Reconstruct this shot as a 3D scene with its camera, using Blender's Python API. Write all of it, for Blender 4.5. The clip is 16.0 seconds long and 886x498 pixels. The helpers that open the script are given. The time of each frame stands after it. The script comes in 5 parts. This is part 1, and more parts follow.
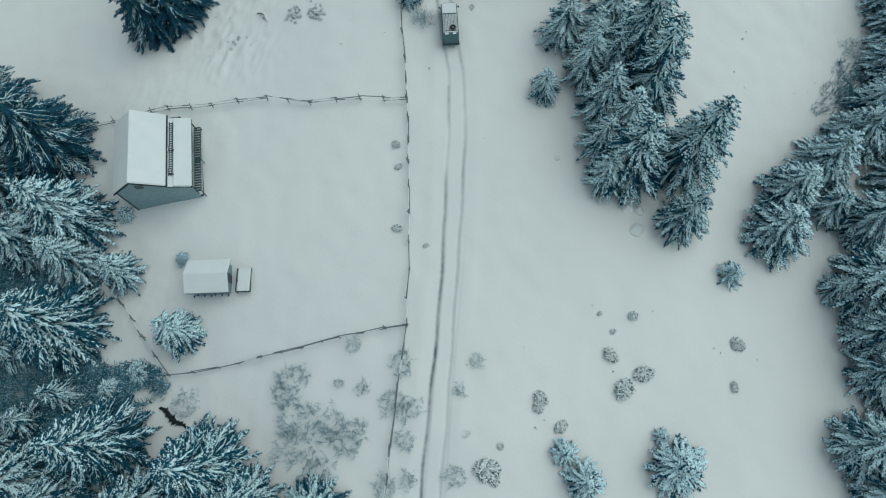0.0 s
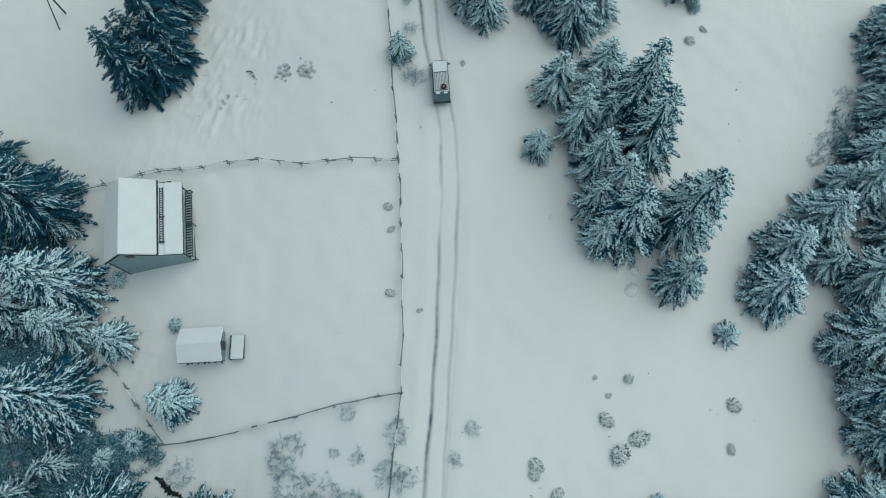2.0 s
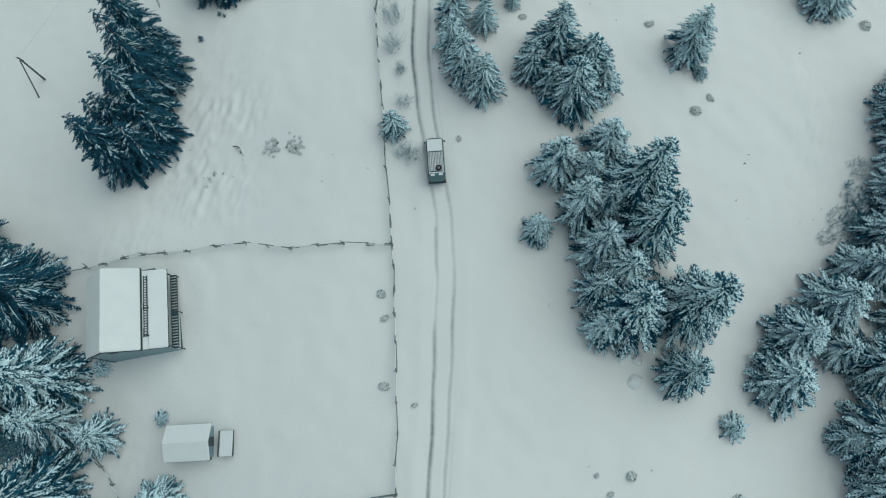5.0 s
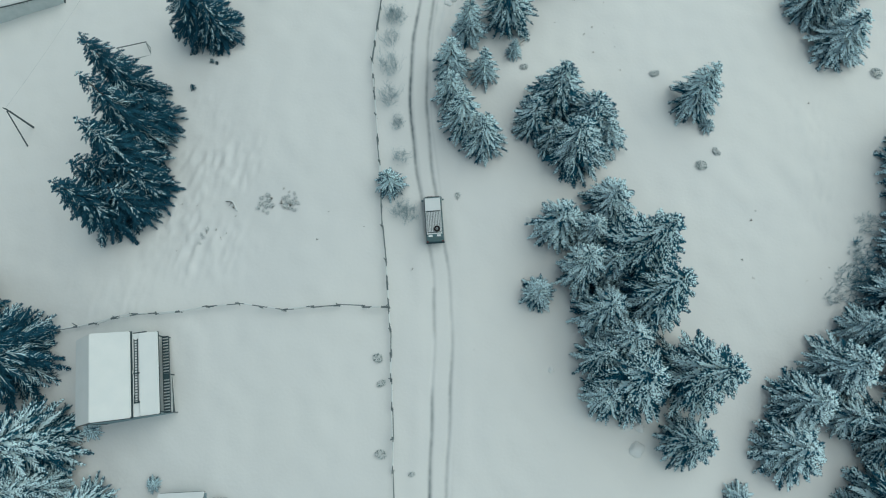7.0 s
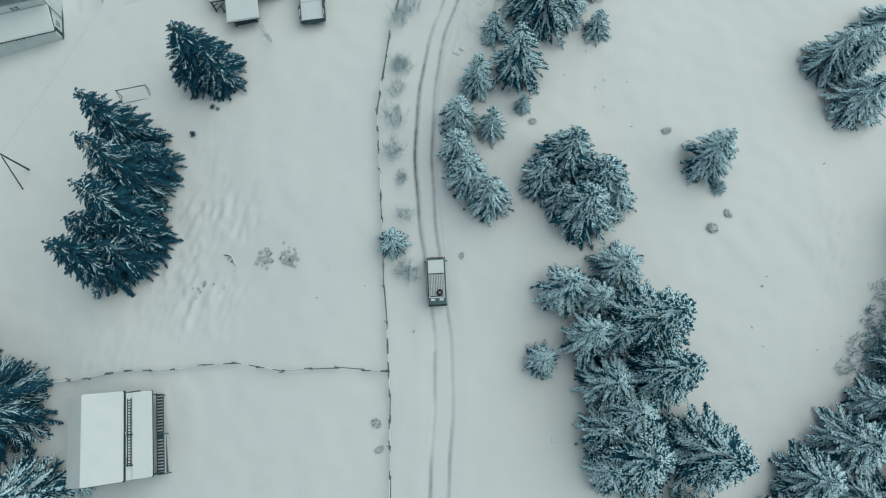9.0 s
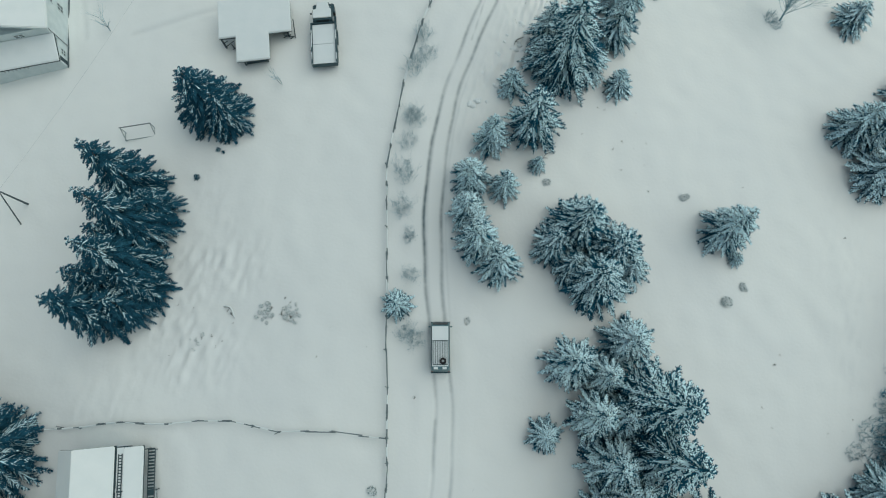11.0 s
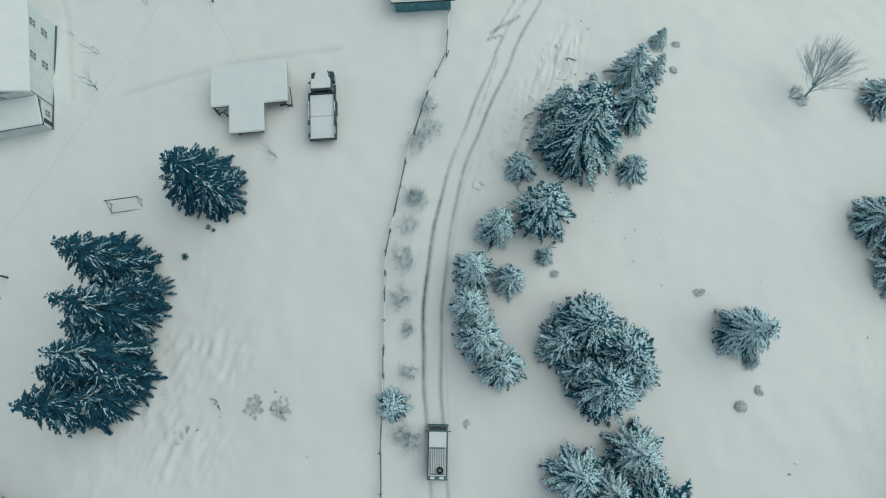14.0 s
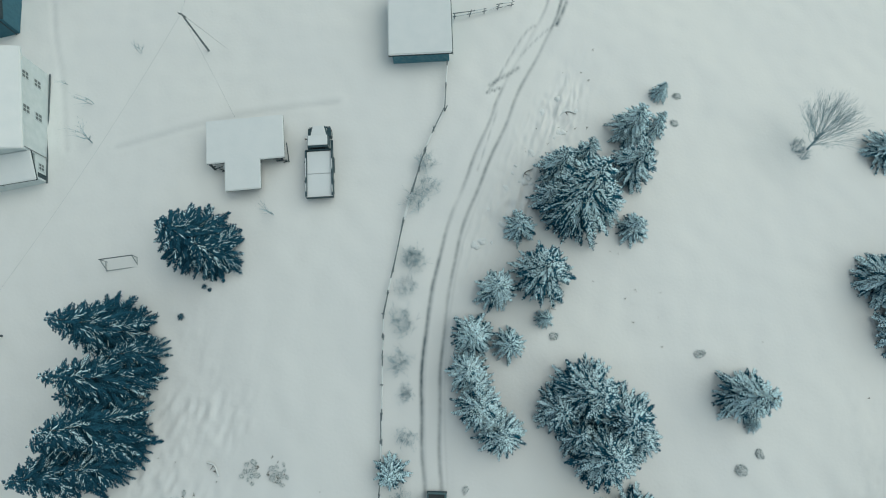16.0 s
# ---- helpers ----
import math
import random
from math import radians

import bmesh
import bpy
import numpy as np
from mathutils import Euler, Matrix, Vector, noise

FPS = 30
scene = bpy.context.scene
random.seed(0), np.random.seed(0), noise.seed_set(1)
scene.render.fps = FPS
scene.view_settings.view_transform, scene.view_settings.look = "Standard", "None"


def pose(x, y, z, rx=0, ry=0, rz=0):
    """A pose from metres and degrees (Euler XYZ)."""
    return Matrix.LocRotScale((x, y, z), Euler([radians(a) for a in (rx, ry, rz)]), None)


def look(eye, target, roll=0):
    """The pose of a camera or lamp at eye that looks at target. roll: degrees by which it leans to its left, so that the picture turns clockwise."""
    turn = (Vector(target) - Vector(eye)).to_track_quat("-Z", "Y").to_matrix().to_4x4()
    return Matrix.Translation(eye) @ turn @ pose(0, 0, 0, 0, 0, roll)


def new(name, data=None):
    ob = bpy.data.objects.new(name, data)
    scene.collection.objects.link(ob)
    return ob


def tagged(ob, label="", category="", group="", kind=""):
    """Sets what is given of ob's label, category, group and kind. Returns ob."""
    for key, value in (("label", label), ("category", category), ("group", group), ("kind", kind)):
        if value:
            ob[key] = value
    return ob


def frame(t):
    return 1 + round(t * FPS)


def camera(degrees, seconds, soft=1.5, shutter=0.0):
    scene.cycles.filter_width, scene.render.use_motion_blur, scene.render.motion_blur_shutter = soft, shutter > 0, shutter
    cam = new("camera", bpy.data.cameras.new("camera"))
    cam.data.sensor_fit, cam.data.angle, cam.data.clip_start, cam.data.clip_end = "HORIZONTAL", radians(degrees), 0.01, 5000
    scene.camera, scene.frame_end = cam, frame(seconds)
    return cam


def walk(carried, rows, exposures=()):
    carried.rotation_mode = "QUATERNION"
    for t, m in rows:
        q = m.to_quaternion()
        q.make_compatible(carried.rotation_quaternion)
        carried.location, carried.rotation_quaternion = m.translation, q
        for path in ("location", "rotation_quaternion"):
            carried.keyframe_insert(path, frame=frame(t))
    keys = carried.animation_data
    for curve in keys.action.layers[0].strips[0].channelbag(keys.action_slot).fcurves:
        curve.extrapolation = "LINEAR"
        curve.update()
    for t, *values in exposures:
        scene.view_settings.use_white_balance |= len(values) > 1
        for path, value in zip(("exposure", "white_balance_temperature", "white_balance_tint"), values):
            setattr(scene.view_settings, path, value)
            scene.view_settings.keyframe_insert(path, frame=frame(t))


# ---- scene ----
# ---- camera ----
cam = camera(72.03, 16.0, soft=1.1)
PATH = [
    (0, 0.000, -0.000, 60.281, 18.126, 1.326, -0.072),
    (0.5, 0.196, 1.720, 60.630, 18.060, 1.398, -0.288),
    (1, 0.384, 3.440, 61.123, 17.960, 1.447, -0.498),
    (1.5, 0.594, 5.361, 61.633, 17.721, 1.515, -0.731),
    (2, 0.809, 7.131, 62.144, 17.481, 1.602, -0.864),
    (2.5, 0.945, 8.924, 62.669, 17.259, 1.641, -0.940),
    (3, 1.086, 10.631, 62.906, 17.024, 1.679, -1.012),
    (3.5, 1.228, 12.428, 62.803, 16.793, 1.723, -1.075),
    (4, 1.369, 14.223, 62.693, 16.564, 1.762, -1.095),
    (6.5, 1.926, 23.937, 63.020, 15.429, 1.810, -1.101),
    (7, 2.011, 25.603, 63.162, 15.230, 1.814, -0.959),
    (7.5, 2.019, 27.253, 63.384, 15.054, 1.787, -0.694),
    (8, 1.982, 28.975, 63.606, 14.879, 1.747, -0.398),
    (8.5, 1.935, 30.990, 63.559, 14.713, 1.682, -0.073),
    (9, 1.874, 32.915, 63.493, 14.494, 1.607, 0.270),
    (11.5, 1.069, 42.374, 63.527, 13.393, 1.139, 3.596),
    (12, 0.889, 44.251, 63.428, 13.167, 1.081, 4.092),
    (12.5, 0.781, 46.191, 63.182, 12.980, 1.057, 4.286),
    (13, 0.701, 47.968, 62.862, 12.830, 1.061, 4.290),
    (13.5, 0.653, 49.851, 62.579, 12.656, 1.059, 4.283),
    (14, 0.581, 51.474, 62.547, 12.464, 1.029, 4.282),
    (14.5, 0.474, 53.066, 62.726, 12.267, 1.005, 4.296),
    (15, 0.424, 54.612, 62.972, 12.168, 1.003, 4.284),
    (15.5, 0.327, 56.360, 63.134, 12.063, 0.994, 4.284),
    (16, 0.198, 58.015, 63.332, 12.010, 0.973, 4.229),
]
EXPOSURES = [(0.0, 0.0, 6100, -9), (8.0, 0.0, 6200, -8.5), (16.0, 0.0, 6330, -7)]
walk(cam, [(t, pose(x, y, z, rx, ry, rz)) for t, x, y, z, rx, ry, rz in PATH], EXPOSURES)

# ---- overcast winter daylight ----
SUN_EL, SUN_AZ = radians(60), radians(65)
world = bpy.data.worlds.new("winter_sky")
scene.world = world
world.use_nodes = True
wn = world.node_tree
sky = wn.nodes.new("ShaderNodeTexSky")
sky.sky_type, sky.sun_disc = "NISHITA", False
sky.sun_elevation, sky.sun_rotation = SUN_EL, SUN_AZ
sky.air_density, sky.dust_density, sky.ozone_density = 1.0, 0.4, 3.0
back = wn.nodes["Background"]
back.inputs["Strength"].default_value = 0.18
cloud = wn.nodes.new("ShaderNodeMix")
cloud.data_type, cloud.blend_type = "RGBA", "MULTIPLY"
cloud.inputs["Factor"].default_value, cloud.inputs["B"].default_value = 1.0, (1.31, 0.88, 0.58, 1)
wn.links.new(sky.outputs[0], cloud.inputs["A"])
wn.links.new(cloud.outputs["Result"], back.inputs["Color"])
sun_data = bpy.data.lights.new("sun", "SUN")
sun_data.energy, sun_data.angle, sun_data.color = 1.1, radians(70), (1.0, 1.0, 1.0)
sun = new("sun", sun_data)
to_sun = Vector((math.sin(SUN_AZ) * math.cos(SUN_EL), math.cos(SUN_AZ) * math.cos(SUN_EL), math.sin(SUN_EL)))
sun.matrix_world = look(to_sun * 200, (0, 0, 0))


# ---- materials ----
def material(name, base, rough=0.7, other=None, size=3.0, amount=0.5, bump=0.0, bump_size=20.0, metal=0.0, spread=0.0, detail=4.0, gloss=0.3):
    """Noise-mixed colour at two scales, with fine relief; spread: brightness that differs from piece to piece."""
    m = bpy.data.materials.new(name)
    m.use_nodes = True
    n, link = m.node_tree.nodes, m.node_tree.links.new
    p = n["Principled BSDF"]
    p.inputs["Roughness"].default_value, p.inputs["Metallic"].default_value = rough, metal
    p.inputs["Specular IOR Level"].default_value = gloss
    co = n.new("ShaderNodeTexCoord")
    big = n.new("ShaderNodeTexNoise")
    big.inputs["Scale"].default_value, big.inputs["Detail"].default_value = size, detail
    link(co.outputs["Object"], big.inputs["Vector"])
    ramp = n.new("ShaderNodeMapRange")
    ramp.inputs["From Min"].default_value, ramp.inputs["From Max"].default_value = 0.35, 0.65
    ramp.inputs["To Max"].default_value = amount
    link(big.outputs["Fac"], ramp.inputs["Value"])
    mix = n.new("ShaderNodeMix")
    mix.data_type = "RGBA"
    mix.inputs["A"].default_value = (*base, 1)
    mix.inputs["B"].default_value = (*(other or [c * 0.7 for c in base]), 1)
    link(ramp.outputs["Result"], mix.inputs["Factor"])
    colour = mix.outputs["Result"]
    if spread:
        geo, hsv, span = n.new("ShaderNodeNewGeometry"), n.new("ShaderNodeHueSaturation"), n.new("ShaderNodeMapRange")
        span.inputs["To Min"].default_value, span.inputs["To Max"].default_value = 1 - spread, 1 + spread
        link(geo.outputs["Random Per Island"], span.inputs["Value"])
        link(span.outputs["Result"], hsv.inputs["Value"])
        link(colour, hsv.inputs["Color"])
        colour = hsv.outputs["Color"]
    link(colour, p.inputs["Base Color"])
    if bump:
        fine, bm_node = n.new("ShaderNodeTexNoise"), n.new("ShaderNodeBump")
        fine.inputs["Scale"].default_value, fine.inputs["Detail"].default_value = bump_size, 6
        bm_node.inputs["Strength"].default_value, bm_node.inputs["Distance"].default_value = bump, 0.05
        link(co.outputs["Object"], fine.inputs["Vector"])
        link(fine.outputs["Fac"], bm_node.inputs["Height"])
        link(bm_node.outputs["Normal"], p.inputs["Normal"])
    return m


SNOW = material("snow", (0.80, 0.83, 0.83), 0.65, (0.74, 0.79, 0.81), 0.15, 0.8, 0.25, 6)
ROOF_SNOW = material("roof_snow", (0.75, 0.79, 0.80), 0.65, (0.70, 0.75, 0.765), 0.6, 0.7, 0.2, 5)
# Bluer than the other snow: the tone of shaded snow is in its colour.
TREE_SNOW = material("tree_snow", (0.75, 0.945, 1.0), 0.7, (0.67, 0.905, 0.99), 1.5, 0.8, spread=0.06)
NEEDLES = material("needles", (0.016, 0.068, 0.110), 0.85, (0.030, 0.100, 0.150), 1.2, 0.9, spread=0.45, gloss=0.04)
# Needle copy for snowy spruces, lightened to make up for dim light in crowns.
LIGHTENED_NEEDLES = material("lightened_needles", (0.014, 0.073, 0.118), 0.85, (0.028, 0.112, 0.168), 1.2, 0.9, spread=0.4, gloss=0.05)
BARK = material("bark", (0.10, 0.085, 0.075), 0.9, (0.05, 0.045, 0.04), 4, 0.9, 0.6, 30)
SCRUB = material("frosted_scrub", (0.05, 0.155, 0.215), 0.9, (0.13, 0.28, 0.36), 0.8, 0.9, spread=0.5, gloss=0.05)
TWIG = material("frosted_twig", (0.20, 0.315, 0.365), 0.85, (0.42, 0.555, 0.61), 3, 0.8, spread=0.35)
SHRUB_TWIG = material("frosted_shrub_twig", (0.09, 0.17, 0.19), 0.9, (0.24, 0.35, 0.37), 2, 0.8, spread=0.4, gloss=0.05)
DRY = material("dry_stalk", (0.10, 0.10, 0.09), 0.9, (0.2, 0.2, 0.18), 6, 0.8, spread=0.4)
OLD_WOOD = material("weathered_wood", (0.13, 0.165, 0.18), 0.9, (0.065, 0.085, 0.095), 5, 0.9, 0.5, 40)
DARK_WOOD = material("dark_wood", (0.030, 0.052, 0.062), 0.85, (0.055, 0.082, 0.094), 4, 0.8, 0.5, 40, spread=0.3)
GREY_WALL = material("grey_boards", (0.30, 0.41, 0.46), 0.85, (0.24, 0.34, 0.385), 2, 0.8, 0.3, 25)
WHITE_WALL = material("white_plaster", (0.64, 0.71, 0.73), 0.9, (0.55, 0.63, 0.65), 1.2, 0.8, 0.25, 30)
BLUE_WALL = material("blue_sheet", (0.035, 0.12, 0.17), 0.6, (0.05, 0.15, 0.2), 2, 0.8, 0.15, 20)
TEAL_WOOD = material("teal_planks", (0.055, 0.16, 0.21), 0.85, (0.11, 0.22, 0.26), 2.5, 0.9, 0.4, 30, spread=0.35)
GLASS = material("window_glass", (0.03, 0.04, 0.045), 0.12, (0.05, 0.06, 0.065), 3, 0.5)
HOUSE_GLASS = material("house_glass", (0.13, 0.16, 0.17), 0.2, (0.2, 0.23, 0.24), 2, 0.7)
FENCE_WOOD = material("grey_fence_wood", (0.22, 0.265, 0.28), 0.9, (0.12, 0.15, 0.165), 5, 0.9, 0.5, 40)
PALE_WOOD = material("pale_weathered_wood", (0.34, 0.39, 0.40), 0.9, (0.25, 0.29, 0.30), 4, 0.8, 0.4, 40)
VAN_PAINT = material("van_paint", (0.075, 0.155, 0.18), 0.35, (0.09, 0.17, 0.195), 2, 0.6, spread=0.05)
TRUCK_PAINT = material("truck_paint", (0.028, 0.065, 0.082), 0.55, (0.055, 0.095, 0.11), 3, 0.8)
RUBBER = material("rubber", (0.02, 0.02, 0.022), 0.85, (0.035, 0.035, 0.037), 6, 0.7, 0.3, 60)
STEEL = material("grey_steel", (0.32, 0.35, 0.36), 0.4, (0.24, 0.26, 0.27), 6, 0.6, metal=0.7)
WATER = material("stream_water", (0.012, 0.018, 0.02), 0.12, (0.02, 0.03, 0.03), 2, 0.7, 0.2, 8)
CABLE = material("cable", (0.42, 0.46, 0.47), 0.7, (0.48, 0.52, 0.53), 1, 0.5)
RED_LAMP = material("tail_lamp", (0.25, 0.03, 0.03), 0.3, (0.2, 0.02, 0.02), 5, 0.5)


def track_material():
    """Snow of the meadow with the grey slush of the wheel tracks and the blown grey patches laid over it."""
    m = material("meadow_snow", (0.81, 0.825, 0.81), 0.65, (0.765, 0.785, 0.785), 0.06, 0.8, 0.35, 3.0)
    n, link = m.node_tree.nodes, m.node_tree.links.new
    p = n["Principled BSDF"]
    under = p.inputs["Base Color"].links[0].from_socket
    att, mix, noise_tex, rng, mul = (n.new(k) for k in ("ShaderNodeAttribute", "ShaderNodeMix", "ShaderNodeTexNoise", "ShaderNodeMapRange", "ShaderNodeMath"))
    co = n.new("ShaderNodeTexCoord")
    att.attribute_name = "slush"
    noise_tex.inputs["Scale"].default_value, noise_tex.inputs["Detail"].default_value = 1.6, 8
    link(co.outputs["Object"], noise_tex.inputs["Vector"])
    rng.inputs["From Min"].default_value, rng.inputs["From Max"].default_value = 0.3, 0.6
    rng.inputs["To Min"].default_value = 0.7
    link(noise_tex.outputs["Fac"], rng.inputs["Value"])
    mul.operation = "MULTIPLY"
    link(att.outputs["Fac"], mul.inputs[0])
    link(rng.outputs["Result"], mul.inputs[1])
    mix.data_type = "RGBA"
    mix.inputs["B"].default_value = (0.085, 0.125, 0.145, 1)
    link(mul.outputs[0], mix.inputs["Factor"])
    link(under, mix.inputs["A"])
    link(mix.outputs["Result"], p.inputs["Base Color"])
    return m


MEADOW = track_material()


# ---- helpers of this place ----
def rise(x, y):
    """The broad lie of the land."""
    u, v = np.tanh(np.asarray(x, float) / 60) * 1.2, np.tanh((np.asarray(y, float) - 45) / 75) * 1.5
    knoll = 0.8 * np.exp(-((np.asarray(x, float) + 34) ** 2) / 90 - (np.asarray(y, float) - 37) ** 2 / 40)
    return knoll + 2.443 - 0.632 * u + 3.768 * v - 6.841 * u * u - 0.054 * u * v - 3.884 * v * v + 1.324 * u * u * v - 2.733 * v**3


def part(name, bm, mat, parent=None, label="", smooth=False):
    """Links a bmesh, or (verts, faces), as one mesh object."""
    me = bpy.data.meshes.new(name)
    if isinstance(bm, bmesh.types.BMesh):
        bm.normal_update()
        bm.to_mesh(me)
        bm.free()
    else:
        me.from_pydata(bm[0], [], bm[1])
    me.materials.append(mat)
    if smooth:
        me.polygons.foreach_set("use_smooth", [True] * len(me.polygons))
    ob = new(name, me)
    ob.parent = parent
    return tagged(ob, label)


def again(name, me, parent, m=Matrix()):
    """One more piece on the mesh of an earlier one."""
    ob = new(name, me)
    ob.parent, ob.matrix_basis = parent, m
    return ob


def thing(name, x, y, rz=0.0, label="", category="", group="", kind="", z=None):
    root = new(name)
    root.matrix_basis = pose(x, y, float(rise(x, y)) if z is None else z, 0, 0, rz)
    return tagged(root, label, category, group, kind)


def box(bm, x0, x1, y0, y1, z0, z1, bevel=0.0, m=Matrix()):
    made = bmesh.ops.create_cube(bm, size=1.0)["verts"]
    bmesh.ops.transform(bm, matrix=m @ Matrix.Translation(((x0 + x1) / 2, (y0 + y1) / 2, (z0 + z1) / 2)) @ Matrix.Diagonal((x1 - x0, y1 - y0, z1 - z0, 1)), verts=made)
    if bevel:
        bmesh.ops.bevel(bm, geom=list({e for v in made for e in v.link_edges}), offset=bevel, segments=2, affect="EDGES", profile=0.6)
    return bm


def boxed(*a, **k):
    return box(bmesh.new(), *a, **k)


def rod(a, b, r0, r1=None, sides=6, bm=None):
    """A tapered round bar from a to b."""
    bm = bm or bmesh.new()
    a, b = Vector(a), Vector(b)
    turn = (b - a).to_track_quat("Z", "Y").to_matrix().to_4x4()
    bmesh.ops.create_cone(bm, cap_ends=True, segments=sides, radius1=r0, radius2=r0 if r1 is None else r1, depth=(b - a).length, matrix=Matrix.Translation((a + b) / 2) @ turn)
    return bm


def extruded(profile, y0, y1, bm=None, bevel=0.0):
    """A closed x, z profile drawn out along y."""
    bm = bm or bmesh.new()
    a, b = ([bm.verts.new((x, y, z)) for x, z in profile] for y in (y0, y1))
    bm.faces.new(a)
    bm.faces.new(b[::-1])
    for i in range(len(a)):
        j = (i + 1) % len(a)
        bm.faces.new((a[j], a[i], b[i], b[j]))
    bmesh.ops.recalc_face_normals(bm, faces=bm.faces)
    if bevel:
        bmesh.ops.bevel(bm, geom=list(bm.edges), offset=bevel, segments=2, affect="EDGES")
    return bm


def smooth_line(points, step):
    """Points at even steps along a smooth curve through the given ones."""
    p = [Vector((*q, 0)) for q in points]
    p = [2 * p[0] - p[1], *p, 2 * p[-1] - p[-2]]
    fine = []
    for a, b, c, d in zip(p, p[1:], p[2:], p[3:]):
        for k in range(12):
            s = k / 12
            fine.append(0.5 * (2 * b + (c - a) * s + (2 * a - 5 * b + 4 * c - d) * s * s + (3 * b - a - 3 * c + d) * s**3))
    fine.append(p[-2])
    out, left = [fine[0]], step
    for a, b in zip(fine, fine[1:]):
        gone, long = 0.0, (b - a).length
        while long - gone >= left:
            gone += left
            out.append(a.lerp(b, gone / long))
            left = step
        left -= long - gone
    return out


# ---- the ground: one sheet of snow, with wheel tracks, drifts and humps ----
ROAD = [(-3.2, -14), (-2.63, -4.5), (-1.9, 4.5), (-1.04, 13.9), (-0.42, 21), (0.05, 31), (0.1, 37), (-0.24, 42), (-0.9, 46.6), (-1.5, 52), (-1.95, 58), (-1.9, 64.5), (-1.0, 72), (1.04, 79), (2.9, 84.8), (4.6, 90.5), (6.66, 95.4), (8.6, 101), (11, 112), (14, 130)]
road_line = smooth_line(ROAD, 0.25)
road_xy = np.array([(p.x, p.y) for p in road_line])
road_dir = np.gradient(road_xy, axis=0)
road_dir /= np.linalg.norm(road_dir, axis=1)[:, None]


def axis(fine, coarse):
    """Grid lines: fine ones, coarse ones round them, and ever wider ones to the horizon."""
    a, b, step = fine
    inner = np.arange(a, b + 1e-6, step)
    lo, hi, wide = coarse
    left, right = np.arange(lo, a - wide / 2, wide), np.arange(b + wide, hi, wide)
    tail = [20 * 1.7**k for k in range(10)]
    return np.concatenate([[lo - q for q in tail[::-1]], left, inner, right, [hi + q for q in tail]])


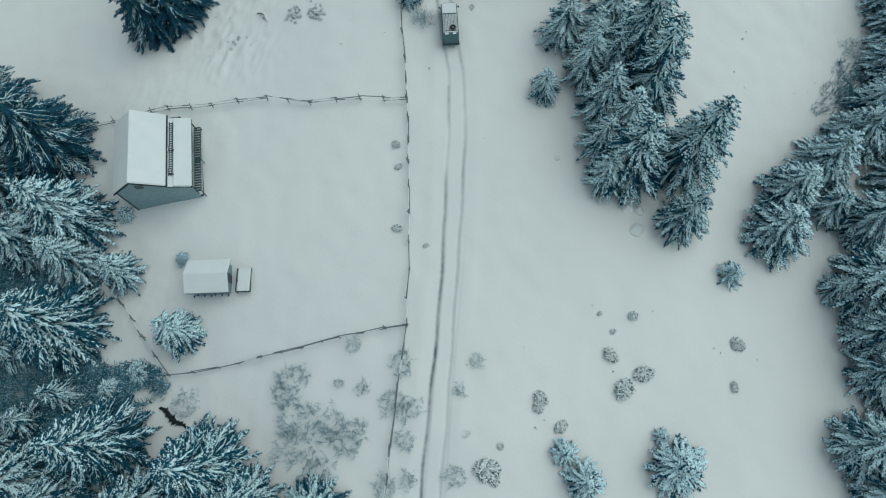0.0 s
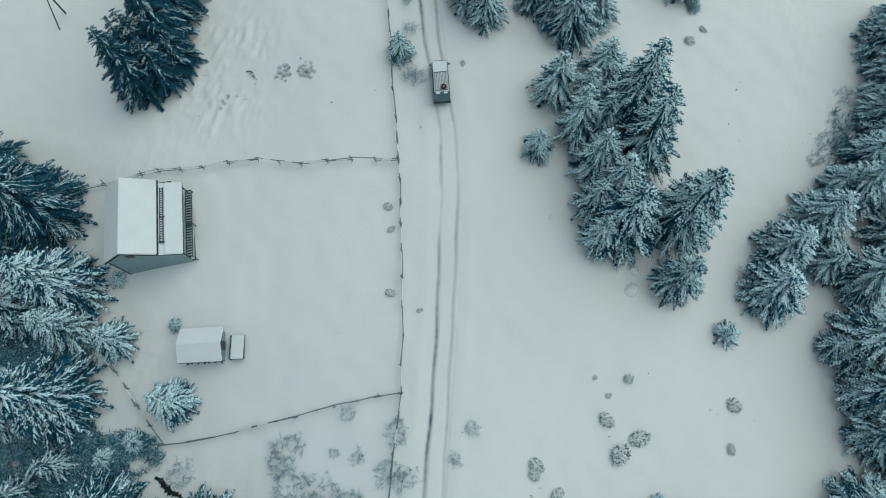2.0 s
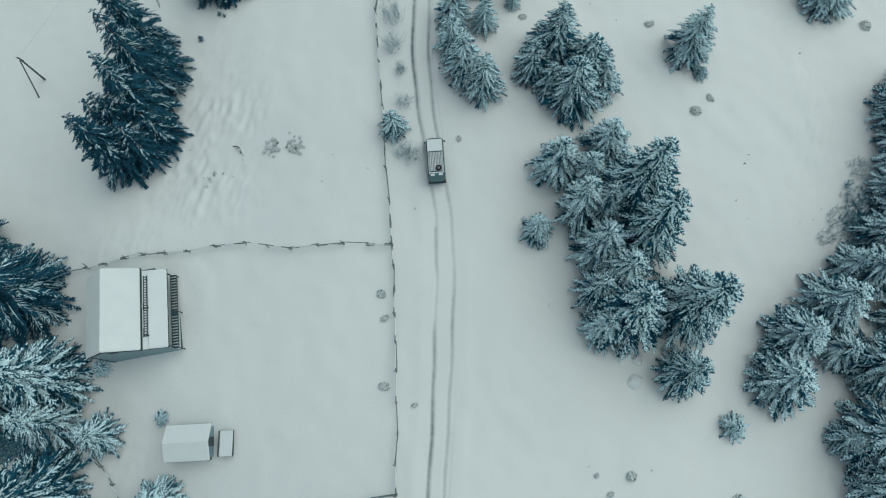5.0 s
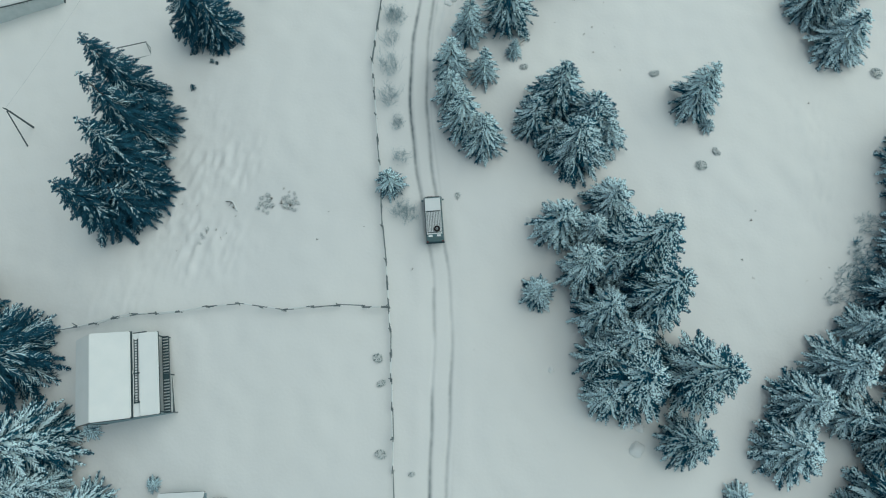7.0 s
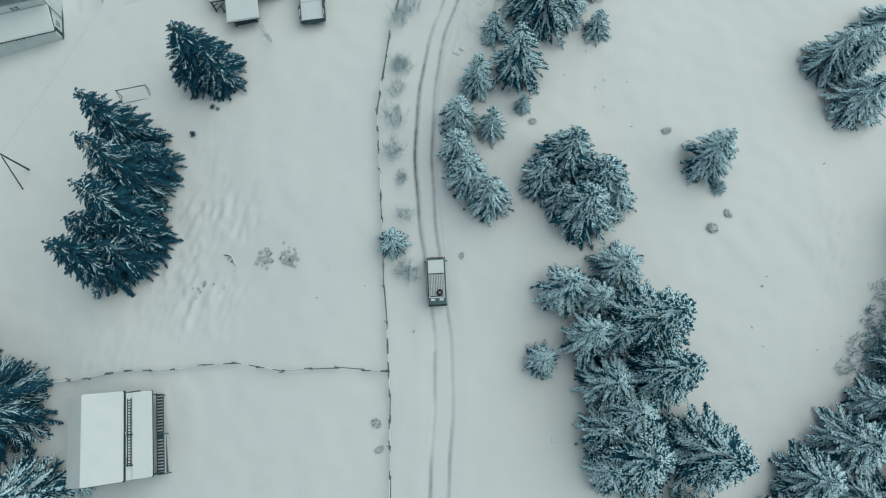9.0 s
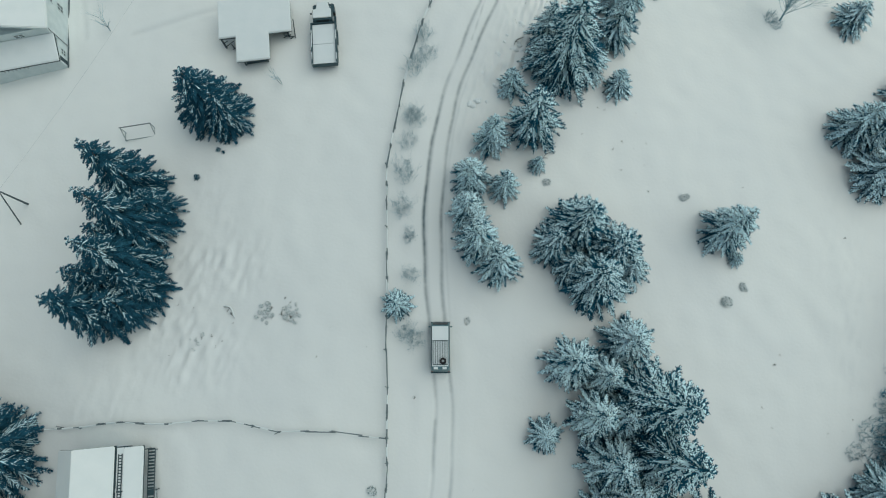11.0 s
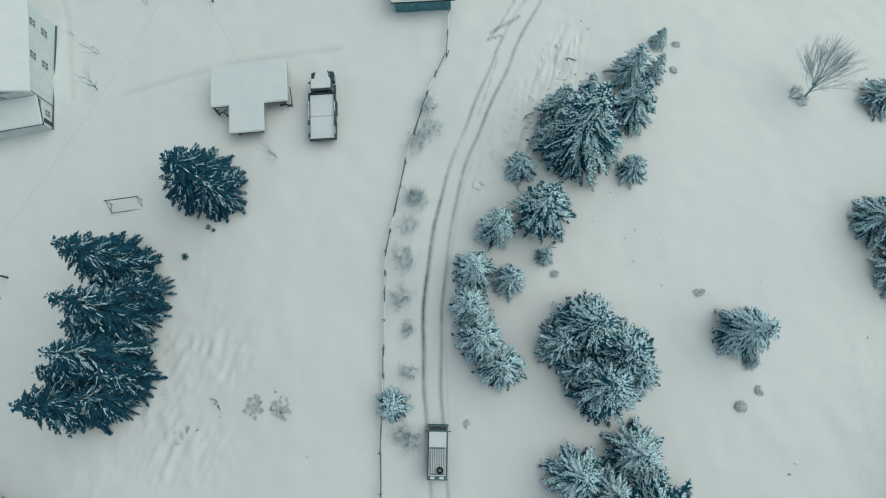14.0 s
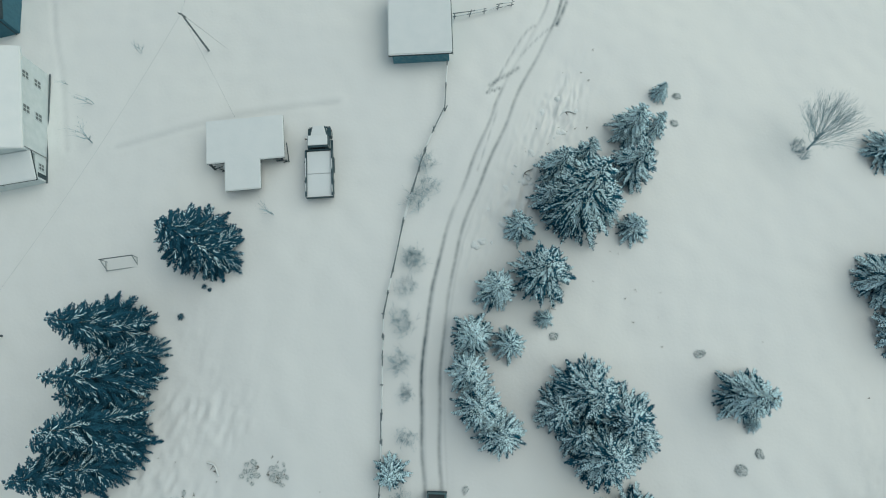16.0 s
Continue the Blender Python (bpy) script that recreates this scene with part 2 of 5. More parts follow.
def build_ground():
    xs, ys = axis((-5.0, 13.0, 0.1), (-70, 70, 0.31)), axis((-20, 110, 0.34), (-45, 135, 1.0))
    X, Y = np.meshgrid(xs, ys)
    Z = rise(X, Y)
    relief, slush = np.zeros_like(X), np.zeros_like(X)
    inside = (np.abs(X) < 72) & (Y > -46) & (Y < 136)
    for i, j in zip(*np.nonzero(inside)):
        x, y = X[i, j], Y[i, j]
        v = 0.16 * noise.noise((x * 0.12, y * 0.12, 0)) + 0.095 * noise.noise((x * 0.45, y * 0.45, 3))
        humps = math.exp(-((x + 26.0 - 0.2 * (y - 48)) / 6.5) ** 2 - ((y - 48) / 10) ** 2) + 2.3 * math.exp(-((x - 7.0 - 0.45 * (y - 81)) / 2.3) ** 2 - ((y - 81) / 9) ** 2) + 0.3 * math.exp(-((x - 43) / 4) ** 2 - ((y - 52) / 14) ** 2) + 0.35 * math.exp(-((x + 37) / 5) ** 2 - ((y - 38) / 2.5) ** 2) + 0.3 * math.exp(-((x + 33) / 4) ** 2 - ((y - 13) / 6) ** 2) + 0.25 * math.exp(-((x + 21) / 6) ** 2 - ((y - 4) / 4) ** 2) + 0.6 * math.exp(-((x - 40) / 3) ** 2 - ((y - 8) / 9) ** 2)
        if humps > 0.03:
            q = Vector((x * 0.95 - 0.28 * y, y * 0.32 + 0.06 * x, 7)) + 0.45 * noise.noise_vector((x * 0.5, y * 0.3, 2))
            patch = min(1.0, max(0.15, 0.6 + 1.3 * noise.noise((x * 0.25, y * 0.2, 9))))
            v += humps * patch * 1.05 * (0.40 * abs(noise.noise(q)) + 0.30 * noise.noise(q * 2.3) + 0.12 * noise.noise((x * 1.9, y * 1.0, 1)))
        relief[i, j] = v
    near = (X > -6) & (X < 16) & (Y > -20) & (Y < 128)
    pts = np.stack([X[near], Y[near]], -1)
    r_out, s_out = np.zeros(len(pts)), np.zeros(len(pts))
    for k in range(0, len(pts), 4000):
        d2 = ((pts[k:k + 4000, None] - road_xy[None]) ** 2).sum(-1)
        at = d2.argmin(1)
        off = pts[k:k + 4000] - road_xy[at]
        side = off[:, 0] * road_dir[at, 1] - off[:, 1] * road_dir[at, 0]
        along = road_xy[at, 1]
        for centre, wide in ((-0.84, 0.18), (0.84, 0.185)):
            wob = 0.10 * np.sin(along * 0.21 + centre) + 0.05 * np.sin(along * 0.83)
            g = np.exp(-(((side - centre - wob) / wide) ** 2))
            r_out[k:k + 4000] -= 0.085 * g
            rough = 0.12 * np.sin(along * 0.61 + 3 * centre) + 0.08 * np.sin(along * 2.3 + centre)
            if centre < 0:
                worn = np.interp(along, [-5, 5, 9, 12, 21, 27, 28.5, 33, 34, 38, 38.7, 40, 41, 44.5, 45.5, 47, 50, 53, 58, 62, 68, 74, 76, 79, 84, 90, 97, 102], [0.7, 0.75, 1.0, 0.75, 0.7, 0.5, 0.10, 0.10, 0.34, 0.40, 0.12, 0.15, 0.40, 0.42, 0.12, 0.42, 0.55, 0.9, 1.0, 0.9, 0.65, 0.42, 0.12, 0.5, 0.5, 0.12, 0.12, 0.3])
            else:
                worn = np.interp(along, [2, 12, 23, 28, 32, 34, 40, 42, 50, 55, 60, 64, 70, 80, 90, 97, 102], [0.22, 0.26, 0.30, 0.48, 0.30, 0.18, 0.22, 0.42, 0.48, 0.58, 0.60, 0.42, 0.50, 0.60, 0.50, 0.35, 0.7])
            s_out[k:k + 4000] += g * np.clip(worn + rough * worn, 0.0, 1.0)
        second = np.exp(-(((np.abs(side - 0.35) - 0.95) / 0.12) ** 2)) * np.clip(0.5 + 0.6 * np.sin(along * 0.11 + 1.2), 0, 1)
        r_out[k:k + 4000] -= 0.03 * second
        s_out[k:k + 4000] += 0.12 * second
        bank = np.exp(-(((np.abs(side) - 2.3) / 0.7) ** 2))
        r_out[k:k + 4000] += 0.05 * bank
    trails = [([(-38.9, 80.3), (-33.0, 82.3), (-26.8, 84.2), (-20.6, 85.6), (-14.4, 86.7)], 0.35, 0.08, 0.13), ([(-52.5, 100.1), (-50.6, 95.1), (-48.2, 89.6), (-46.3, 84.4), (-44.7, 79.4)], 0.3, 0.07, 0.09),
              ([(1.9, 89.1), (2.9, 91.0), (4.3, 94.2), (5.6, 96.8), (6.7, 98.1)], 0.15, 0.05, 0.40), ([(1.7, 88.8), (2.5, 89.2), (3.1, 89.6)], 0.13, 0.06, 0.85), ([(1.9, 89.7), (2.9, 90.6), (3.9, 91.3), (5.0, 92.2)], 0.20, 0.06, 0.62),
              ([(2.3, 86.6), (3.0, 88.6), (3.6, 90.0)], 0.12, 0.04, 0.30), ([(1.2, 79.6), (2.2, 83.8), (2.9, 86.6)], 0.12, 0.04, 0.28), ([(5.2, 93.8), (6.2, 95.2), (7.6, 97.0), (9.3, 98.8)], 0.13, 0.05, 0.38), ([(9.2, 98.4), (9.8, 100.2), (10.3, 101.9)], 0.20, 0.05, 0.75), ([(36.5, 51), (40, 46), (41.5, 40), (38.5, 34), (34.0, 28.5)], 1.1, 0.06, 0.0)]
    for line, wide, deep, dirty in trails:
        fine = np.array([(p.x, p.y) for p in smooth_line(line, 0.3)])
        lo, hi = fine.min(0) - 3, fine.max(0) + 3
        some = (X > lo[0]) & (X < hi[0]) & (Y > lo[1]) & (Y < hi[1])
        d = np.sqrt(((np.stack([X[some], Y[some]], -1)[:, None] - fine[None]) ** 2).sum(-1).min(1))
        relief[some] -= deep * np.exp(-((d / wide) ** 2)) - 0.4 * deep * np.exp(-(((d - 1.9 * wide) / wide) ** 2))
        slush[some] += dirty * np.exp(-((d / wide) ** 2))
    relief[near] += r_out
    slush[near] += s_out
    Z = Z + relief
    nx = len(xs)
    verts = np.stack([X, Y, Z], -1).reshape(-1, 3)
    idx = np.arange(len(ys) * nx).reshape(len(ys), nx)
    quads = np.stack([idx[:-1, :-1], idx[:-1, 1:], idx[1:, 1:], idx[1:, :-1]], -1).reshape(-1, 4)
    me = bpy.data.meshes.new("ground")
    me.from_pydata(verts.tolist(), [], quads.tolist())
    me.attributes.new("slush", "FLOAT", "POINT").data.foreach_set("value", slush.ravel().astype(np.float32))
    me.polygons.foreach_set("use_smooth", [True] * len(me.polygons))
    me.materials.append(MEADOW)
    return tagged(new("ground", me), "snow-covered meadow with two grey wheel tracks running through", "snow", kind="structure")


build_ground()



# ---- spruces ----
def spruce_meshes(seed, H, R, gap, kind):
    """Trunk, needles and snow of one spruce. gap: metres between whorls; kind: an entry of SNOWFALL."""
    rnd = random.Random(seed)
    bare_share, axis_wide, twig_share, twig_wide, step = kind
    fine = min(1.05, (R / 4.2) ** 0.75)
    axis_wide, twig_wide, step = axis_wide * fine, twig_wide * fine, step * fine
    needle = 0.068 * fine
    if R > 5:
        twig_share *= 0.60 if bare_share < 0.5 else 1.3
        bare_share *= 0.6
    nv, nf, sv, sf = [], [], [], []

    def spray(p, q, wide):
        """A flat pointed blade of needles from p to q."""
        d = q - p
        side = Vector((-d.y, d.x, 0)).normalized() * wide
        a, m = len(nv), p + d * rnd.uniform(0.25, 0.5) - Vector((0, 0, 0.3 * wide))
        nv.extend((p[:], (m + side)[:], q[:], (m - side)[:]))
        nf.append((a, a + 1, a + 2, a + 3))

    def twig(p, q, wide):
        """A twig with shorter blades leaning off it on both sides."""
        spray(p, q, wide)
        d = q - p
        side = Vector((-d.y, d.x, 0))
        w = rnd.choice((-1, 1))
        for f in (0.18, 0.42, 0.66):
            m = p + d * (f + rnd.uniform(-0.08, 0.08))
            w = -w
            e = d * rnd.uniform(0.22, 0.36) + side * (w * rnd.uniform(0.16, 0.30)) - Vector((0, 0, 0.05 * d.length))
            spray(m, m + e * (1.25 - 0.5 * f), wide * 0.7)

    def ridge(pts, wide, high):
        """A bar of snow lying along a line of points, thinning towards its end."""
        a, n = len(sv), len(pts)
        for i, p in enumerate(pts):
            d = pts[min(i + 1, n - 1)] - pts[max(i - 1, 0)]
            side = Vector((-d.y, d.x, 0)).normalized()
            w = wide * rnd.uniform(0.65, 1.25) * (1.0 if 0 < i < n - 1 else 0.3) * (1.15 - 0.45 * i / n)
            mid = p + side * (rnd.uniform(-0.4, 0.4) * w)
            sv.extend(((mid + side * w + Vector((0, 0, 0.02)))[:], (mid + Vector((0, 0, 0.03 + high * rnd.uniform(0.7, 1.2))))[:], (mid - side * w + Vector((0, 0, 0.02)))[:]))
        for i in range(n - 1):
            b = a + i * 3
            sf.extend(((b, b + 1, b + 4, b + 3), (b + 1, b + 2, b + 5, b + 4)))

    z, spin = H * 0.05, rnd.random() * 6
    while z < H * 0.985:
        up = z / H
        reach = R * ((1 - up) ** 0.80) * (1 - 0.22 * math.exp(-up * 14)) + 0.12 * fine
        count = max(7, int(6.5 + 2.2 * reach / fine))
        for k in range(count):
            spin += 2.399
            a = spin + rnd.uniform(-0.25, 0.25)
            L = reach * rnd.uniform(0.74, 1.08)
            base_z = z + rnd.uniform(-0.35, 0.35) * gap
            out = Vector((math.cos(a), math.sin(a), 0))
            side = Vector((-out.y, out.x, 0))
            lift, droop, bend = rnd.uniform(0.05, 0.30) + 0.35 * up, rnd.uniform(0.26, 0.46) * (1 - 0.65 * up), rnd.uniform(-0.16, 0.16)

            def along(s):
                return out * (L * s) + side * (bend * L * s * s) + Vector((0, 0, base_z + L * (lift * s - (droop + lift) * s * s)))

            n = max(3, int(L / step))
            bare = rnd.random() < bare_share
            load = rnd.choice((0.35, 0.9, 1.2, 1.5)) * (1.0 if up < 0.85 else 0.75)
            line = [along(0.05 + 0.95 * i / n) for i in range(n + 1)]
            for i in range(1, n + 1):
                s, p = i / n, line[i]
                spray(line[i - 1], p + (p - line[i - 1]) * (0.25 if i < n else 1.0), needle)
                l = (0.03 + 0.33 * (1 - s) ** 0.8 * min(1.0, 0.4 + 1.8 * s)) * min(L, 4.2) * rnd.uniform(0.55, 1.2) + 0.13 * fine
                for w in (-1, 1):
                    ang = rnd.uniform(0.32, 0.66) if i < n else rnd.uniform(0.2, 0.45)
                    d = out * math.cos(ang) + side * (w * math.sin(ang)) + Vector((0, 0, rnd.uniform(-0.42, -0.08)))
                    q = p + d * l
                    twig(p, q, needle * rnd.uniform(0.8, 1.15))
                    if not bare and rnd.random() < twig_share * load:
                        ends = rnd.uniform(0.70, 0.98)
                        wide = twig_wide * rnd.uniform(0.75, 1.3) * (0.72 + 0.38 * load)
                        ridge([p.lerp(q, 0.02), p.lerp(q, 0.45 * ends) + Vector((0, 0, 0.04 * l)), p.lerp(q, ends)], wide, wide * 0.28)
            if not bare or rnd.random() < 0.25:
                first = 0 if rnd.random() < 0.7 else min(n - 1, int(n * rnd.uniform(0.1, 0.4)))
                last = n + 1 if rnd.random() < 0.6 else max(first + 2, int(n * rnd.uniform(0.6, 0.95)))
                if bare_share > 0.5 and R < 5:
                    # only short scraps of snow are left on the dark limbs
                    i = first
                    while i < last - 2:
                        j = i + rnd.choice((1, 2, 2, 3))
                        if len(line[i:j + 1]) > 1 and rnd.random() < 0.75:
                            ridge(line[i:j + 1], axis_wide * rnd.uniform(0.6, 1.4), axis_wide * 0.35)
                        i = j + rnd.choice((1, 1, 2, 3))
                elif len(line[first:last:2]) > 1:
                    ridge(line[first:last:2], axis_wide * rnd.uniform(0.85, 1.2) * (0.8 + 0.25 * load if not bare else 0.6), axis_wide * 0.35)
        z += gap * (1 - 0.45 * up) * rnd.uniform(0.85, 1.15)
    trunk = rod((0, 0, -0.3), (0, 0, H * 0.98), 0.05 + 0.018 * H, 0.02, 7)
    spray(Vector((0, 0, H * 0.93)), Vector((0.05, 0.03, H)), 0.06)
    return trunk, (nv, nf), (sv, sf)


SPRUCE = {}
SIZES = {"tiny": (0.95, 0.62, 0.24), "small": (3.2, 1.35, 0.42), "middle": (8.0, 2.9, 0.80), "large": (13.0, 4.2, 0.92), "huge": (15.0, 5.8, 1.1)}
# share of bare limbs; half width of the snow along a limb; share of snowy twigs, half width on them; spacing of twigs
SNOWFALL = ((0.55, 0.050, 0.40, 0.030, 0.21), (0.05, 0.115, 0.62, 0.051, 0.23), (0.0, 0.135, 0.90, 0.068, 0.24), (0.0, 0.145, 1.0, 0.085, 0.25))
SPRUCE_LABEL = ("dark green spruce with thin lines of snow on its branches", "tall spruce with snow lying along its branches", "spruce thickly covered with fresh snow", "young spruce almost wholly white with snow")
placed = []


def spruce(x, y, r, h, snow, turn=None):
    """A spruce of crown radius r and height h; snow: 0 little, 1 some, 2 much, 3 nearly all."""
    size = "tiny" if r < 0.95 else "small" if r < 2.0 else "middle" if r < 3.6 else "large" if r < 5.2 else "huge"
    kind = (size, snow, len(placed) % (3 if size in ("middle", "large") else 2))
    H, R, gap = SIZES[size]
    if kind not in SPRUCE:
        SPRUCE[kind] = tuple((n, part(n, b, m)) for n, b, m in zip(("trunk", "crown", "snow_load"), spruce_meshes(len(SPRUCE) * 7 + 3, H, R, gap, SNOWFALL[snow]), (BARK, LIGHTENED_NEEDLES if snow else NEEDLES, TREE_SNOW)))
        SPRUCE[kind] = tuple((n, o.data, bpy.data.objects.remove(o))[:2] for n, o in SPRUCE[kind])
    rnd = random.Random(len(placed) * 13 + 5)
    root = thing("spruce", x, y, 0, SPRUCE_LABEL[snow], "tree", GROUP)
    root.matrix_basis = Matrix.Translation((x, y, float(rise(x, y)) - 0.1)) @ pose(0, 0, 0, rnd.uniform(-2, 2), rnd.uniform(-2, 2), rnd.uniform(0, 360)) @ Matrix.Diagonal((1.07 * r / R, 1.07 * r / R, h / H, 1))
    for n, me in SPRUCE[kind]:
        tagged(again(n, me, root), kind="" if n == "trunk" else "stuff")
    placed.append(root)



# clump beside the road
GROUP = "spruces of the clump beside the road"
spruce(19.7, 40.8, 4.88, 15.4, 1)
spruce(20.6, 36.1, 4.24, 15.8, 1)
spruce(24.2, 29.3, 4.66, 15.0, 1)
spruce(23.6, 22.8, 3.18, 8.8, 1)
spruce(14.3, 39.3, 3.18, 9.6, 2)
spruce(12.2, 44.2, 3.18, 7.6, 2)
spruce(17.6, 46.6, 3.29, 6.5, 2)
spruce(16.3, 35.2, 3.60, 9.0, 2)
spruce(17.8, 32.5, 3.82, 9.5, 2)
spruce(18.3, 28.6, 4.77, 11.5, 1)
spruce(15.9, 27.2, 2.86, 7.0, 2)
spruce(15.6, 31.0, 2.97, 7.0, 2)
spruce(9.8, 37.4, 2.12, 4.6, 2)
spruce(15.4, 43.2, 2.7, 7.0, 2)
spruce(16.9, 39.6, 2.9, 8.5, 2)

# pair of dark spruces
GROUP = "spruces of the pair of dark spruces"
spruce(12.5, 57.5, 3.92, 9.4, 1)
spruce(16.2, 55.3, 3.82, 7.5, 1)
spruce(14.5, 52.4, 3.92, 8.4, 1)
spruce(10.4, 55.8, 2.9, 5.6, 1)
spruce(12.1, 53.7, 2.5, 5.0, 1)
spruce(17.7, 53.9, 2.76, 5.2, 2)

# row along the road
GROUP = "spruces of the row along the road"
spruce(1.7, 62.3, 2.50, 6.8, 2)
spruce(1.5, 58.9, 2.47, 6.1, 2)
spruce(2.7, 55.6, 2.68, 8.1, 2)
spruce(3.8, 54.5, 2.09, 5.7, 2)
spruce(2.4, 57.5, 2.11, 4.1, 2)
spruce(4.8, 53.4, 2.66, 7.3, 2)
spruce(5.2, 61.6, 1.90, 5.7, 2)
spruce(3.7, 66.8, 2.43, 7.3, 2)
spruce(8.2, 68.5, 3.5, 10.3, 1)
spruce(5.8, 73.4, 1.98, 4.6, 2)
spruce(11.3, 75.9, 4.4, 15.5, 1)
spruce(8.9, 76.6, 2.52, 5.7, 2)
spruce(9.5, 79.6, 2.7, 7.6, 1)
spruce(11.7, 80.6, 2.3, 8.6, 1)
spruce(13.7, 77.0, 3.17, 5.4, 2)
spruce(16.9, 80.6, 2.9, 8.5, 1)
spruce(17.0, 85.0, 2.7, 7.5, 2)
spruce(19.6, 85.7, 1.6, 5.5, 2)
spruce(20.6, 90.3, 1.15, 3.4, 2)
spruce(17.3, 74.2, 1.95, 4.2, 2)
spruce(8.6, 64.4, 1.08, 3.3, 2)
spruce(-5.0, 49.1, 1.9, 4.4, 2)

# dark clump in the meadow
GROUP = "spruces of the dark clump in the meadow"
spruce(-33.3, 60.4, 3.95, 14.0, 0)
spruce(-31.6, 55.7, 3.71, 14.6, 0)
spruce(-32.0, 52.0, 3.82, 14.4, 0)
spruce(-35.2, 47.2, 3.9, 11.8, 0)
spruce(-32.5, 47.6, 3.18, 8.5, 0)
spruce(-35.5, 49.5, 3.18, 9.5, 0)
spruce(-30.6, 58.0, 2.76, 7.5, 0)
spruce(-33.5, 54.2, 3.39, 9.5, 0)
spruce(-34.0, 50.3, 3.39, 10.0, 0)
spruce(-31.0, 49.8, 3.18, 8.0, 0)
spruce(-26.6, 69.8, 4.24, 9.8, 0)
spruce(-24.6, 68.6, 3.39, 7.0, 0)

spruce(-27.8, 62.1, 0.50, 0.9, 0)
spruce(-25.8, 65.3, 0.42, 0.7, 0)
spruce(-25.2, 65.0, 0.34, 0.6, 0)

# left forest
GROUP = "spruces of the left forest"
spruce(-52.5, 37.1, 6.06, 14.2, 0)
spruce(-56.1, 29.3, 5.62, 13.2, 1)
spruce(-48.0, 10.3, 3.28, 7.7, 1)
spruce(-41.2, 5.4, 2.28, 5.4, 1)
spruce(-47.8, 0.9, 3.17, 7.4, 1)
spruce(-45.6, 32.4, 6.39, 15.0, 0)
spruce(-41.6, 23.7, 5.26, 12.4, 2)
spruce(-47.7, 21.5, 4.06, 9.5, 2)
spruce(-41.1, 19.3, 3.65, 8.6, 2)
spruce(-41.2, 12.0, 5.8, 14.1, 1)
spruce(-35.6, 17.8, 2.75, 6.5, 2)
spruce(-28.6, 11.3, 3.05, 6.8, 2)
spruce(-34.6, 0.6, 5.2, 13.3, 1)
spruce(-24.1, -1.6, 5.4, 12.9, 1)
spruce(-13.5, -5.7, 3.88, 9.1, 1)
spruce(-20.0, -4.7, 3.83, 9.0, 1)
spruce(-44.4, -3.0, 4.34, 10.2, 2)
spruce(-36.6, 24.7, 1.20, 1.9, 2)
spruce(-29.4, 19.4, 1.04, 1.7, 2)
spruce(-33.0, 7.6, 1.51, 2.4, 2)
spruce(-51.5, 28.4, 4.17, 9.8, 1)
spruce(-55.5, 16.7, 5.42, 12.7, 1)
spruce(-52.7, 5.6, 4.56, 10.7, 1)
spruce(-36.0, 5.9, 1.63, 2.6, 2)
spruce(-44.8, 2.8, 2.53, 5.9, 1)
spruce(-30.2, -5.6, 4.73, 11.1, 1)
spruce(-39.0, -4.6, 3.64, 8.6, 1)

# right forest
GROUP = "spruces of the right forest"
spruce(34.1, 22.0, 4.26, 7.0, 2)
spruce(35.9, 26.3, 3.83, 7.7, 2)
spruce(40.3, 29.5, 4.14, 8.5, 2)
spruce(45.0, 33.0, 3.70, 8.7, 2)
spruce(44.6, 23.2, 4.11, 9.7, 2)
spruce(50.8, 42.4, 3.61, 8.5, 2)
spruce(49.2, 37.5, 3.56, 8.4, 2)
spruce(40.7, 24.9, 2.80, 5.8, 2)
spruce(49.4, 28.0, 4.44, 10.4, 2)
spruce(43.6, 16.2, 5.07, 11.9, 2)
spruce(43.9, 11.4, 4.61, 10.8, 2)
spruce(43.2, 7.2, 3.66, 8.6, 2)
spruce(40.6, 0.2, 4.28, 10.1, 2)
spruce(41.7, -4.2, 3.61, 8.5, 2)
spruce(40.2, 16.1, 2.07, 4.9, 2)
spruce(48.5, 13.6, 5.20, 12.2, 2)
spruce(46.8, 4.1, 4.71, 11.1, 2)
spruce(46.6, -3.1, 4.58, 10.8, 2)
spruce(52.0, 48.0, 3.48, 5.9, 2)
spruce(50.0, 42.5, 3.41, 5.8, 2)
spruce(47.2, 37.0, 3.36, 7.9, 2)
spruce(43.1, 33.6, 2.65, 6.2, 2)
spruce(50.3, 39.2, 4.08, 9.6, 2)
spruce(49.0, 33.7, 4.02, 9.4, 2)
spruce(54.4, 53.9, 4.27, 10.0, 2)
spruce(52.4, 51.5, 4.05, 9.5, 2)
spruce(52.2, 46.1, 3.88, 9.1, 2)

# trees on the open slope
GROUP = "spruces of the trees on the open slope"
spruce(20.9, -1.8, 3.51, 5.6, 3)
spruce(19.9, 1.1, 1.06, 1.7, 3)
spruce(11.9, -3.0, 2.52, 4.0, 3)
spruce(10.2, -0.4, 1.62, 2.6, 3)
spruce(28.8, 17.4, 1.78, 2.9, 3)
spruce(28.1, 58.5, 3.12, 8.7, 2)
spruce(29.6, 55.9, 1.07, 1.7, 2)
spruce(45.9, 86.2, 2.72, 4.4, 2)
spruce(43.6, 71.3, 3.34, 7.5, 2)
spruce(46.2, 66.2, 3.70, 7.5, 3)
spruce(51.2, 76.3, 3.58, 5.7, 2)
spruce(45.9, 71.2, 3.85, 8.5, 2)


